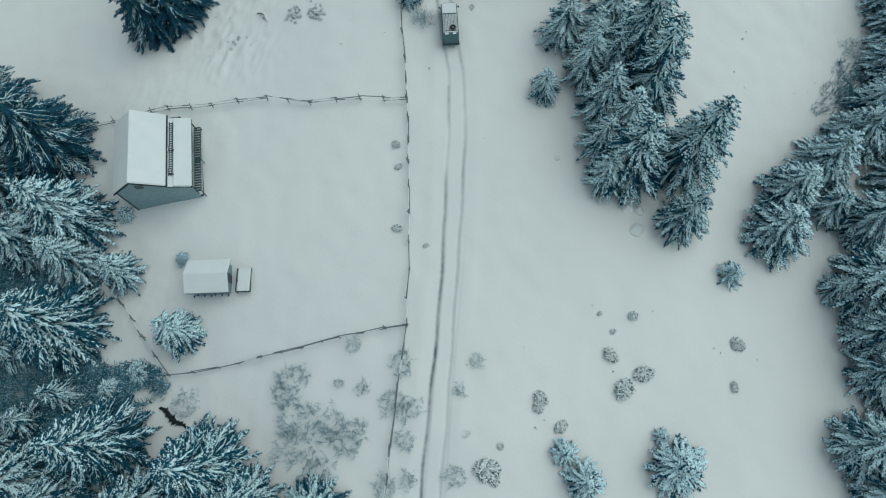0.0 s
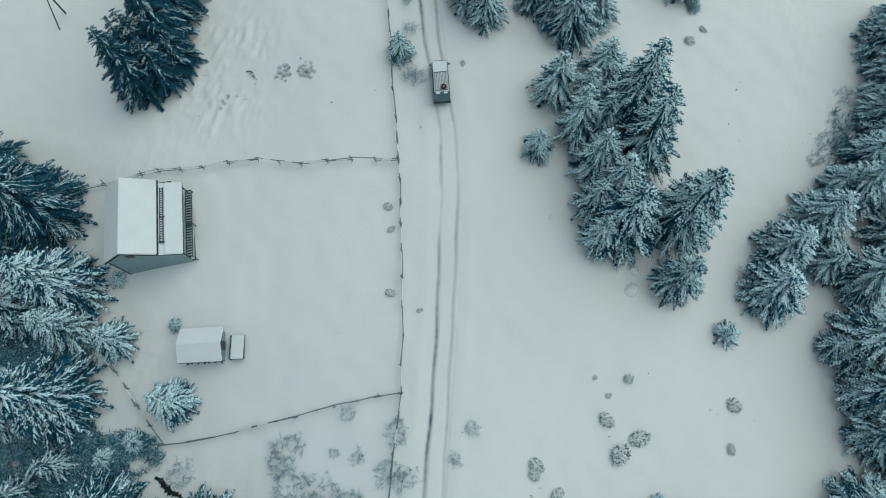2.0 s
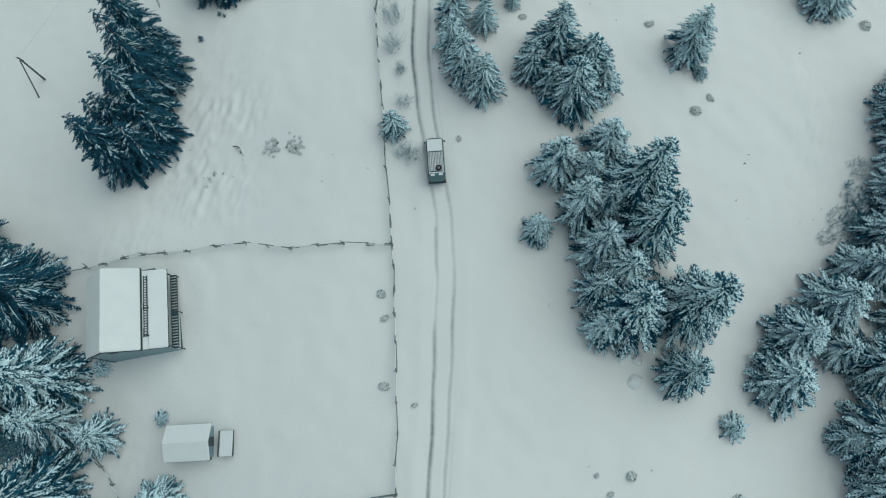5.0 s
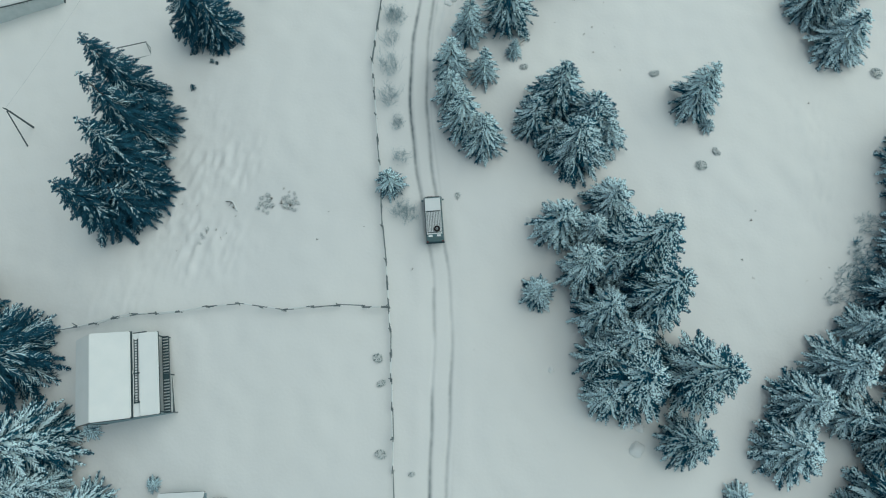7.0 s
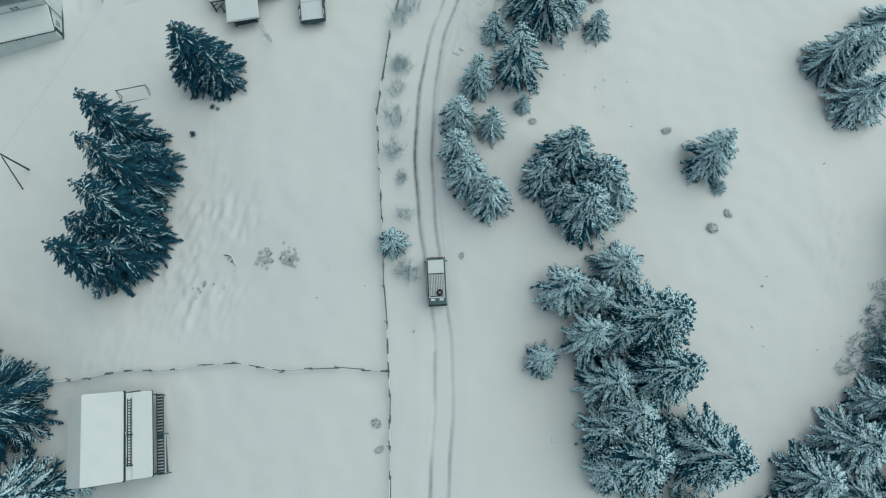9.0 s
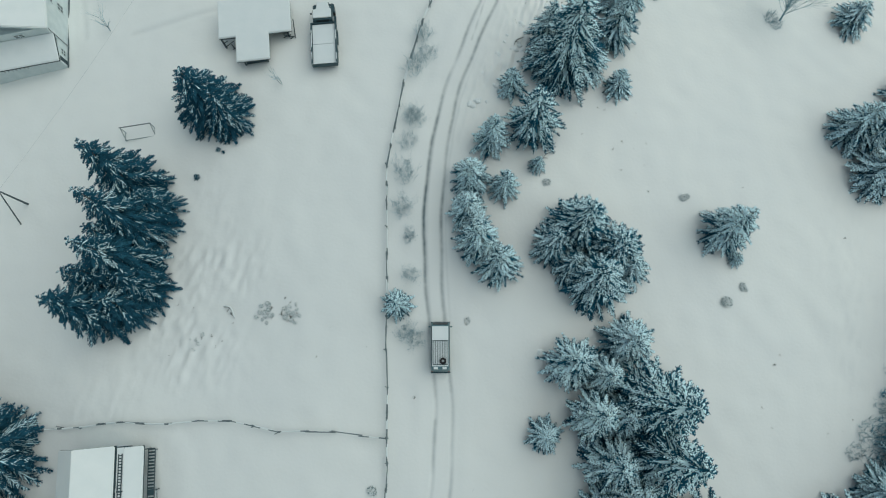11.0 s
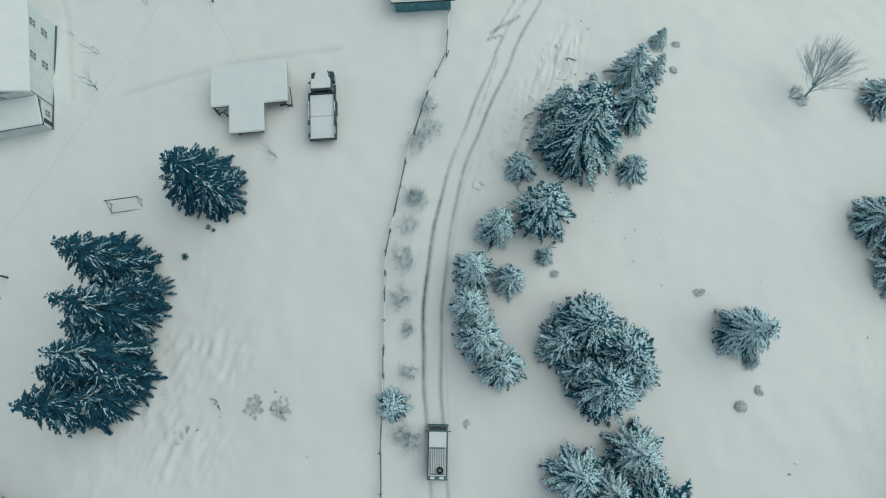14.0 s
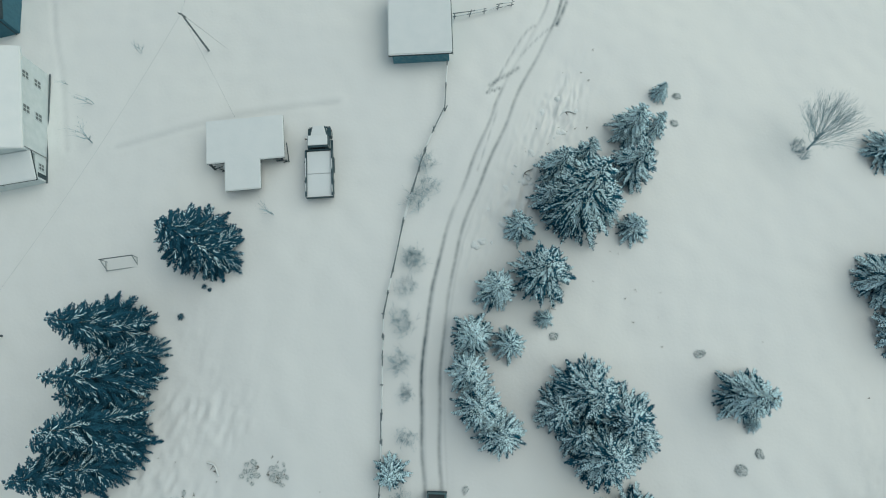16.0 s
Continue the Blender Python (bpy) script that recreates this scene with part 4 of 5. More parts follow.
def wooden_house():
    h = thing("house", -33.57, 29.5, 10.8, "grey board-clad wooden house with thick snow on its two roofs", "house", z=-1.2)
    skew = Matrix.Identity(4)
    skew[1][0] = -0.11
    h.matrix_basis = h.matrix_basis @ skew
    half = 3.95
    part("wall_shell", extruded([(-2.15, -1.2), (2.9, -1.2), (2.9, 3.92), (0, 5.7), (-2.15, 3.9)], -half, half + 0.25), GREY_WALL, h)
    for k in range(17):
        x = -2.05 + k * 0.3
        top = 3.9 + (x + 2.15) * 0.83 if x < 0 else 5.7 - x * 0.6
        part("batten", boxed(x - 0.02, x + 0.02, -half - 0.025, -half, -1.0, top - 0.06), GREY_WALL, h)
    slab("roof", (-2.6, 3.66), (0.0, 5.78), -4.1, 4.4, 0.1, DARK_WOOD, h, "dark board roof under snow")
    slab("roof", (0.0, 5.78), (3.04, 4.03), -4.1, 4.4, 0.1, DARK_WOOD, h)
    slab("snow_sheet", (-2.62, 3.77), (0.03, 5.90), -4.08, 4.38, 0.20, ROOF_SNOW, h, "smooth snow on the steep roof side", 0.08)
    slab("snow_sheet", (-0.06, 5.92), (3.0, 4.15), -4.08, 4.38, 0.22, ROOF_SNOW, h, "thick snow on the roof", 0.08)
    slab("porch_roof", (2.95, 3.80), (5.3, 3.02), -4.05, 4.2, 0.08, DARK_WOOD, h)
    slab("snow_sheet", (3.62, 3.68), (5.28, 3.115), -4.02, 4.17, 0.24, ROOF_SNOW, h, "thick snow on the porch roof", 0.08)
    slab("snow_sheet", (3.0, 3.87), (3.6, 3.68), -4.02, 4.17, 0.05, ROOF_SNOW, h, "thin snow under the ladder", 0.01)
    ladder = part("ladder_rail", boxed(3.17, 3.24, -2.6, 3.6, 3.86, 3.92), DARK_WOOD, h, "dark ladder lying between the two roofs")
    part("ladder_rail", boxed(3.47, 3.54, -2.6, 3.6, 3.80, 3.86), DARK_WOOD, h)
    for k in range(23):
        y = -2.5 + k * 0.27
        part("rung", boxed(3.15, 3.56, y - 0.04, y + 0.04, 3.85, 3.89), DARK_WOOD, ladder)
    for y0, y1 in ((-2.75, -1.9), (0.1, 0.7)):
        part("plank", boxed(3.12, 3.72, y0, y0 + 0.14, 3.92, 3.96), DARK_WOOD, h)
        part("plank", boxed(3.16, 3.24, y0 + 0.15, y1, 3.92, 3.96), DARK_WOOD, h)
    part("gutter", boxed(3.045, 3.075, -4.1, 0.15, 3.98, 4.12), DARK_WOOD, h)
    part("gutter", boxed(3.045, 3.075, 0.5, 4.4, 3.98, 4.12), DARK_WOOD, h)
    part("gable_board", boxed(3.0, 4.3, 4.21, 4.28, 3.45, 3.75), DARK_WOOD, h)
    part("gable_board", extruded([(-2.62, 3.60), (0, 5.74), (0, 5.88), (-2.62, 3.74)], -4.13, -4.1), DARK_WOOD, h)
    part("gable_board", extruded([(0, 5.74), (3.04, 3.97), (3.04, 4.10), (0, 5.88)], -4.13, -4.1), DARK_WOOD, h)
    part("porch_floor", boxed(2.91, 5.5, -3.9, 3.9, -1.2, 0.85), OLD_WOOD, h)
    part("snow_sheet", boxed(2.92, 5.5, -3.92, 3.92, 0.855, 0.9, 0.015), ROOF_SNOW, h)
    part("porch_side", extruded([(2.91, -1.2), (5.2, -1.2), (5.2, 2.98), (2.91, 3.5)], -3.97, -3.92), GREY_WALL, h, "grey boards closing the porch end")
    for k in range(2):
        y = -3.8 + k * 7.6
        part("porch_post", boxed(5.1, 5.2, y - 0.05, y + 0.05, 0.9, 2.95), DARK_WOOD, h)
    part("porch_beam", boxed(5.1, 5.2, -4.0, 4.0, 2.9, 3.02), DARK_WOOD, h)
    part("railing", boxed(5.72, 5.8, -4.0, 3.75, 1.86, 1.94), OLD_WOOD, h)
    part("railing", boxed(5.06, 5.12, -4.0, 3.75, 1.86, 1.93), DARK_WOOD, h)
    for k in range(26):
        y = -3.9 + k * 0.305
        if k not in (11, 12):
            part("slat", boxed(5.13, 5.71, y - 0.085, y + 0.085, 1.87, 1.92), DARK_WOOD, h)
    part("railing_panel", boxed(5.13, 5.71, -0.62, -0.05, 1.85, 1.9), TRUCK_PAINT, h)
    for k in range(3):
        y = -3.95 + k * 3.8
        part("railing_post", boxed(5.73, 5.79, y - 0.05, y + 0.05, -1.2, 1.85), OLD_WOOD, h)
    window(h, 0.45, -half - 0.03, 4.55, 0.6, 0.45, "y")
    part("corner_post", boxed(-2.28, -2.15, -half - 0.05, -half + 0.1, -1.0, 3.75), DARK_WOOD, h)


wooden_house()


def cabin():
    c = thing("cabin", -25.75, 16.95, 2.0, "small wooden cabin with thick snow on its gable roof", "cabin", z=float(rise(-25.75, 16.95)) - 0.1)
    m = pose(0, 0, 0, 0, 0, 90)
    bm = extruded([(-1.5, -0.4), (1.5, -0.4), (1.5, 1.8), (0, 2.5), (-1.5, 1.8)], -1.95, 1.85)
    bmesh.ops.transform(bm, matrix=m, verts=bm.verts)
    part("wall_shell", bm, GREY_WALL, c)
    for s in (-1, 1):
        for nm, lift, th, mat, ov in (("roof", 0, 0.07, DARK_WOOD, 0.0), ("snow_sheet", 0.075, 0.24, ROOF_SNOW, -0.03)):
            bm = extruded([(0, 2.55 + lift), (s * (1.8 + ov), 1.78 + lift), (s * (1.8 + ov), 1.78 + lift + th), (0, 2.55 + lift + th)], -2.32, 2.2, bevel=0.03)
            bmesh.ops.transform(bm, matrix=m, verts=bm.verts)
            part(nm, bm, mat, c)
    part("door", boxed(1.95, 2.0, -0.45, 0.45, 0, 1.7), OLD_WOOD, c)
    for k in range(9):
        part("plank", boxed(1.95, 1.975, -1.45 + k * 0.33, -1.45 + k * 0.33 + 0.28, -0.3, 1.75), GREY_WALL, c)
    for k in range(0, 14, 2):
        part("log_end", rod((-1.9 + k * 0.3, -1.56, 0.2 + 0.25 * (k % 3)), (-1.9 + k * 0.3, -1.75, 0.2 + 0.25 * (k % 3)), 0.09, sides=6), OLD_WOOD, c)
    w = thing("woodshed", -22.15, 16.8, 1.0, "low lean-to with snow on its roof beside the cabin", "shed")
    part("wall_shell", boxed(-0.55, 0.5, -1.15, 1.15, -0.3, 0.55), OLD_WOOD, w)
    part("roof", boxed(-0.66, 0.66, -1.27, 1.27, 0.555, 0.62), DARK_WOOD, w)
    part("snow_sheet", boxed(-0.66, 0.62, -1.25, 1.25, 0.625, 0.82, 0.07), ROOF_SNOW, w)
    for y in (-1.2, 0.0, 1.2):
        part("post", boxed(-0.9, -0.8, y - 0.05, y + 0.05, -0.2, 0.55), OLD_WOOD, w)
    part("beam", boxed(-0.9, -0.8, -1.25, 1.25, 0.55, 0.62), OLD_WOOD, w)


cabin()


def big_house():
    g = float(rise(-47, 78))
    h = thing("house", -46.2, 75.85, 14.0, "two-storey white rendered house with snowy roofs and a lower annexe", "house", z=g - 0.3)
    part("wall_shell", boxed(-9.5, 0, 2.7, 13.8, -1.5, 4.6), WHITE_WALL, h)
    part("annexe", extruded([(-9.5, -1.5), (0, -1.5), (0, 2.35), (-9.5, 2.35)], 0.0, 2.7), WHITE_WALL, h, "low white annexe")
    for s, (a, b) in enumerate((((0.45, 4.62), (-4.7, 6.6)), ((-9.9, 4.62), (-4.7, 6.6)))):
        slab("roof", a, b, 2.3, 14.3, 0.1, WHITE_WALL, h)
        slab("snow_sheet", (a[0], a[1] + 0.11), (b[0], b[1] + 0.11), 2.32, 14.25, 0.26, ROOF_SNOW, h, "thick snow on the roof", 0.08)
    bm = extruded([(-0.35, 2.4), (2.68, 3.25), (2.68, 3.35), (-0.35, 2.5)], -9.7, 0.3)
    bm2 = extruded([(-0.36, 2.51), (2.66, 3.36), (2.66, 3.6), (-0.36, 2.72)], -9.7, 0.28, bevel=0.07)
    flip = Matrix(((0, 1, 0, 0), (1, 0, 0, 0), (0, 0, 1, 0), (0, 0, 0, 1)))
    for nm, b, mt in (("roof", bm, DARK_WOOD), ("snow_sheet", bm2, ROOF_SNOW)):
        bmesh.ops.transform(b, matrix=flip, verts=b.verts)
        bmesh.ops.recalc_face_normals(b, faces=b.faces)
        part(nm, b, mt, h)
    for y in (7.4, 11.5):
        window(h, 0.01, y, 1.55, 0.85, 1.05, "x", WHITE_WALL)
        window(h, 0.01, y + 0.1, 3.55, 0.85, 1.0, "x", WHITE_WALL)
    window(h, 0.01, 1.5, 1.35, 0.7, 0.8, "x", WHITE_WALL)
    door = part("door", boxed(0.0, 0.05, 0.25, 0.75, 0.1, 1.95), DARK_WOOD, h, "dark narrow door")
    part("handle", boxed(0.05, 0.09, 0.32, 0.36, 1.0, 1.1), STEEL, door)
    window(h, -3.3, 2.68, 3.95, 1.0, 0.5, "y", WHITE_WALL)
    # Dark bar drawn in place of the thin shade line at the foundation.
    part("foot_shade_bar", rod((0.1, -0.1, float(rise(-46.2, 75.85)) - g + 0.42), (0.1, 13.9, float(rise(-49.5, 89.3)) - g + 0.42), 0.085), OLD_WOOD, h, "dark bar standing in for the shade line at the wall foot")
    part("drainpipe", rod((0.1, 2.9, 0.2), (0.1, 2.9, 4.5), 0.05), STEEL, h)
    part("chimney", boxed(-5.3, -4.6, 7.5, 8.2, 6.0, 7.7), WHITE_WALL, h)
    for k in range(7):
        part("icicle", rod((-6.2 + k * 0.45, -0.36, 2.4), (-6.2 + k * 0.45, -0.36, 2.15), 0.05, 0.01, 5), DARK_WOOD, h)
    b = thing("house", -55.2, 95.1, 16.0, "blue sheet-clad house with a snowy roof", "house", z=float(rise(-55, 95)) - 0.2)
    part("wall_shell", boxed(-7, 0, 0, 8, -1.5, 3.4), BLUE_WALL, b)
    slab("roof", (0.3, 3.42), (-3.5, 4.9), -0.25, 8.3, 0.1, DARK_WOOD, b)
    slab("roof", (-7.3, 3.42), (-3.5, 4.9), -0.25, 8.3, 0.1, DARK_WOOD, b)
    slab("snow_sheet", (-0.5, 3.85), (-3.5, 5.02), -0.2, 8.2, 0.24, ROOF_SNOW, b, "", 0.08)
    slab("snow_sheet", (-7.3, 3.54), (-3.5, 5.02), -0.2, 8.2, 0.24, ROOF_SNOW, b, "", 0.08)
    part("downpipe", rod((-0.4, -0.12, 0.0), (-0.4, -0.12, 3.4), 0.06), DARK_WOOD, b)


big_house()


def open_shed():
    s = thing("shed", -23.37, 80.87, 9.5, "T-shaped open timber shed with a flat snow-covered roof", "shed", z=float(rise(-23.4, 80.9)) - 0.6)
    for nm, z0, z1, mt, grow in (("roof", 2.4, 2.5, DARK_WOOD, 0.0), ("snow_sheet", 2.51, 2.74, ROOF_SNOW, -0.02)):
        bm = bmesh.new()
        ring = [(-4.05, -2.35), (-2.15, -2.35), (-2.15, -5.5), (1.55, -5.5), (1.55, -2.35), (4.1, -2.35), (4.1, 2.4), (-4.05, 2.4)]
        lo, hi = ([bm.verts.new((x, y, z)) for x, y in ring] for z in (z0, z1))
        bm.faces.new(lo[::-1])
        bm.faces.new(hi)
        for i in range(8):
            bm.faces.new((lo[i], lo[(i + 1) % 8], hi[(i + 1) % 8], hi[i]))
        bmesh.ops.recalc_face_normals(bm, faces=bm.faces)
        bmesh.ops.bevel(bm, geom=[e for e in bm.edges if all(v.co.z > z1 - 0.01 for v in e.verts)], offset=0.07, segments=2, affect="EDGES")
        part(nm, bm, mt, s)
    for x, y in ((-3.9, -2.2), (-2.0, -2.2), (-1.6, -4.9), (0.95, -4.9), (1.1, -2.0), (3.5, -2.0), (3.5, 2.2), (-3.9, 2.2), (0, 2.2)):
        part("post", boxed(x - 0.08, x + 0.08, y - 0.08, y + 0.08, -0.3, 2.4), OLD_WOOD, s)
    for x0, x1, y in ((-3.9, -2.0, -2.2), (1.1, 3.5, -2.0), (-1.6, 0.95, -4.9), (-3.9, 3.95, 2.2)):
        part("beam", boxed(x0, x1, y - 0.06, y + 0.06, 2.2, 2.38), OLD_WOOD, s)
    for a, b in (((-3.9, -2.25, 1.5), (-3.2, -2.55, 2.3)), ((-2.6, -2.3, 0.6), (-2.1, -2.6, 2.2)), ((-3.4, -2.4, 0.3), (-2.2, -2.75, 1.4)), ((2.9, -2.15, 1.2), (3.9, -2.5, 2.1)), ((3.2, -2.2, 0.6), (4.25, -2.45, 1.7)), ((4.1, -2.0, 0.8), (3.1, -2.45, 2.1)), ((4.2, -2.4, 1.2), (4.25, -0.6, 2.2)), ((-3.95, -2.3, 0.8), (-2.5, -2.6, 2.25)), ((-3.0, -2.3, 0.2), (-2.9, -2.75, 2.0)), ((-2.3, -2.4, 0.8), (-2.25, -3.3, 2.1))):
        part("brace", rod(a, b, 0.06, 0.05), DARK_WOOD, s)
    part("wall", boxed(-1.5, 0.85, -4.84, -4.8, -0.3, 2.2), DARK_WOOD, s)
    part("wall", boxed(0.84, 0.88, -4.8, -2.3, -0.3, 2.2), DARK_WOOD, s)
    part("wall", boxed(3.4, 3.44, -2.1, 2.1, 0.9, 2.2), OLD_WOOD, s)


open_shed()


def barn():
    b = thing("barn", -6.2, 96.0, 6.0, "barn with teal weathered planks and a snow-covered roof", "barn", z=float(rise(-6, 96)) - 0.1)
    part("wall_shell", boxed(-3.1, 3.1, -3.86, 4.6, -0.8, 2.55), TEAL_WOOD, b)
    for k in range(26):
        x = -3.08 + k * 0.237
        part("plank", boxed(x, x + 0.215, -3.9, -3.863, -0.3, 2.5), TEAL_WOOD, b)
    slab("roof", (-3.45, 2.6), (3.45, 2.75), -4.25, 5.2, 0.1, DARK_WOOD, b)
    slab("snow_sheet", (-3.45, 2.72), (3.45, 2.87), -4.22, 5.2, 0.28, ROOF_SNOW, b, "", 0.1)
    part("gutter", boxed(3.46, 3.54, -4.2, 5.2, 2.6, 2.72), DARK_WOOD, b)


barn()


# ---- poles and cables, the timber goal, the stream ----
def pole(x, y, high, label, legs):
    p = thing("utility_pole", x, y, 0, label, "pole", "utility poles")
    part("mast", rod((0, 0, -0.4), (0, 0, high), 0.125, 0.085, 8), FENCE_WOOD if high > 6 else OLD_WOOD, p)
    for dx, dy, r in legs:
        part("stay", rod((dx, dy, -0.2), (dx * 0.06, dy * 0.06, high * 0.93), r, r * 0.8), OLD_WOOD, p)
    part("crossarm", boxed(-0.5, 0.5, -0.05, 0.05, high - 0.35, high - 0.25, m=pose(0, 0, 0, 0, 0, -25)), OLD_WOOD, p)
    for k in (-0.42, 0.42):
        part("insulator", rod((k * 0.9, -k * 0.42, high - 0.25), (k * 0.9, -k * 0.42, high - 0.08), 0.04), STEEL, p)
    return Vector((x, y, float(rise(x, y)) + high))


def cable(a, b, sag=0.5, r=0.013):
    pts = [a.lerp(b, k / 16) - Vector((0, 0, sag * 4 * (k / 16) * (1 - k / 16))) for k in range(17)]
    bm = bmesh.new()
    for p, q in zip(pts, pts[1:]):
        rod(p, q, r, r, 4, bm)
    root = part("overhead_cable", bm, CABLE)
    return tagged(root, "thin grey overhead cable between the poles", "cable", "overhead cables")


top_a = pole(-47.4, 58.9, 4.6, "short dark wooden utility pole with a slanting strut", [(-0.45, -2.3, 0.085)])
top_b = pole(-30.6, 92.9, 7.3, "tall weathered utility pole with a stay", [(2.0, 0.5, 0.018)])
cable(top_a, top_b, 0.9)
cable(top_b, Vector((-24.5, 83.0, float(rise(-24.5, 83)) + 2.8)), 0.3)
cable(top_b, Vector((-30.0, 125.0, 5.5)), 0.8)


def goal(x, y, rz, wide, label):
    g = thing("goal_frame", x, y, rz, label, "goal", "timber goals")
    for k in (0, wide):
        part("post", rod((k, 0, -0.2), (k, 0, 1.5), 0.05), PALE_WOOD, g)
        part("back_stay", rod((k, 0, 1.45), (k, -1.0, 0.02), 0.045), PALE_WOOD, g)
        part("foot", rod((k, 0, 0.32), (k, -1.0, 0.32), 0.045), PALE_WOOD, g)
    part("crossbar", rod((-0.1, 0, 1.5), (wide + 0.1, 0, 1.5), 0.055), OLD_WOOD, g, "dark top bar")
    part("back_bar", rod((0, -1.0, 0.32), (wide, -1.0, 0.32), 0.05), PALE_WOOD, g)


goal(-37.0, 67.3, 12, 3.3, "weathered timber goal frame standing in the snow")
goal(-30.8, 69.8, 12, 2.8, "timber goal frame half hidden behind a spruce")

bm = bmesh.new()
ring = []
for k in range(40):
    s = k / 39
    cx, cy = -30.54 + 3.32 * s, 4.01 + -2.24 * s + 0.18 * math.sin(s * 9)
    pair = []
    for w in (-1, 1):
        half = (0.06 + 0.36 * math.sin(math.pi * min(1, s * 0.9 + 0.08))) * (0.75 + 1.1 * noise.noise((k * 0.55, w * 5, 0)))
        pair.append(bm.verts.new((cx + w * half * 0.6, cy + w * half * 0.8, float(rise(cx, cy)) + 0.13)))
    ring.append(pair)
for (a, b), (c, d) in zip(ring, ring[1:]):
    bm.faces.new((a, c, d, b))
tagged(part("stream", bm, WATER), "dark open water of a narrow stream between snow banks", "stream", kind="structure")


# ---- vehicles ----
def wheel(parent, x, y, r, wide):
    tyre = part("wheel", rod((x - wide / 2, y, r), (x + wide / 2, y, r), r, sides=18), RUBBER, parent)
    part("rim", rod((x - wide / 2 - 0.01, y, r), (x + wide / 2 + 0.01, y, r), r * 0.6, sides=14), STEEL, tyre)


def van():
    v = thing("van", -0.5, 45.15, 3.0, "dark teal van with roof rack on the snowy road", "van", z=float(rise(-0.5, 45.15)) - 0.02)
    side = [(-2.38, 0.35), (2.38, 0.35), (2.44, 0.9), (2.34, 1.25), (2.04, 1.84), (1.9, 1.92), (-2.2, 1.92), (-2.36, 1.2)]
    bm = extruded(side, -0.93, 0.93)
    bmesh.ops.transform(bm, matrix=Matrix(((0, 1, 0, 0), (1, 0, 0, 0), (0, 0, 1, 0), (0, 0, 0, 1))), verts=bm.verts)
    for p in bm.verts:
        if p.co.z > 1.0:
            p.co.x *= 0.90
    bmesh.ops.recalc_face_normals(bm, faces=bm.faces)
    bmesh.ops.bevel(bm, geom=list(bm.edges), offset=0.07, segments=2, affect="EDGES")
    part("body", bm, VAN_PAINT, v)
    part("windscreen", ([(-0.76, 2.35, 1.32), (0.76, 2.35, 1.32), (0.70, 2.10, 1.80), (-0.70, 2.10, 1.80), (-0.76, 2.29, 1.30), (0.76, 2.29, 1.30), (0.70, 2.04, 1.78), (-0.70, 2.04, 1.78)], [(0, 1, 2, 3), (7, 6, 5, 4), (0, 4, 5, 1), (2, 6, 7, 3), (1, 5, 6, 2), (3, 7, 4, 0)]), GLASS, v)
    for s in (-1, 1):
        for y0, y1 in ((1.0, 1.9), (-0.45, 0.9), (-2.0, -0.6)):
            part("side_window", boxed(s * 0.872 - 0.012, s * 0.872 + 0.012, y0, y1, 1.28, 1.72, 0.0), GLASS, v)
        part("mirror", boxed(s * 1.06 - 0.1, s * 1.06 + 0.1, 1.86, 1.98, 1.2, 1.42, 0.03), VAN_PAINT, v)
        part("headlight", rod((s * 0.68, 2.36, 0.82), (s * 0.68, 2.44, 0.80), 0.12, sides=12), STEEL, v)
        part("tail_light", boxed(s * 0.78 - 0.07, s * 0.78 + 0.07, -2.41, -2.36, 0.75, 1.0), RED_LAMP, v)
        part("snow_patch", boxed(s * 0.42 - 0.2, s * 0.42 + 0.2, -2.2, -1.98, 1.925, 1.97, 0.02), ROOF_SNOW, v, "melting snow patch")
        for y in (-1.5, 1.45):
            wheel(v, s * 0.80, y, 0.34, 0.22)
    part("bumper", boxed(-0.95, 0.95, 2.34, 2.5, 0.4, 0.58, 0.04), TRUCK_PAINT, v)
    part("bumper", boxed(-0.95, 0.95, -2.5, -2.34, 0.4, 0.58, 0.04), TRUCK_PAINT, v)
    part("snow_sheet", boxed(-0.79, 0.79, 0.56, 1.92, 1.92, 1.99, 0.03), ROOF_SNOW, v, "snow on the front of the roof")
    part("snow_sheet", boxed(-0.78, 0.78, -1.92, 0.54, 1.925, 1.96, 0.015), ROOF_SNOW, v)
    rack = part("roof_rack", boxed(-0.72, -0.68, -1.8, 0.5, 1.98, 2.03), STEEL, v, "slatted steel roof rack")
    part("rack_side", boxed(0.68, 0.72, -1.8, 0.5, 1.98, 2.03), STEEL, rack)
    for y in (-1.8, 0.46):
        part("rack_bar", boxed(-0.72, 0.72, y, y + 0.07, 1.965, 2.0), DARK_WOOD, rack)
    for k in range(8):
        x = -0.62 + k * 0.165
        part("slat", boxed(x, x + 0.035, -1.78, 0.48, 2.0, 2.03), DARK_WOOD, rack)
    bm = bmesh.new()
    n, tube = 24, 10
    rings = [[bm.verts.new(((0.22 + 0.10 * math.cos(b)) * math.cos(a), (0.22 + 0.10 * math.cos(b)) * math.sin(a), 0.09 * math.sin(b))) for b in (6.2832 * j / tube for j in range(tube))] for a in (6.2832 * i / n for i in range(n))]
    for i in range(n):
        for j in range(tube):
            bm.faces.new((rings[i][j], rings[(i + 1) % n][j], rings[(i + 1) % n][(j + 1) % tube], rings[i][(j + 1) % tube]))
    bmesh.ops.recalc_face_normals(bm, faces=bm.faces)
    bmesh.ops.transform(bm, matrix=pose(0.27, -1.42, 2.13), verts=bm.verts)
    spare = part("spare_wheel", bm, RUBBER, v, "black spare tyre lying on the rack", True)
    part("rim", rod((0.27, -1.42, 2.07), (0.27, -1.42, 2.14), 0.13, sides=16), STEEL, spare)
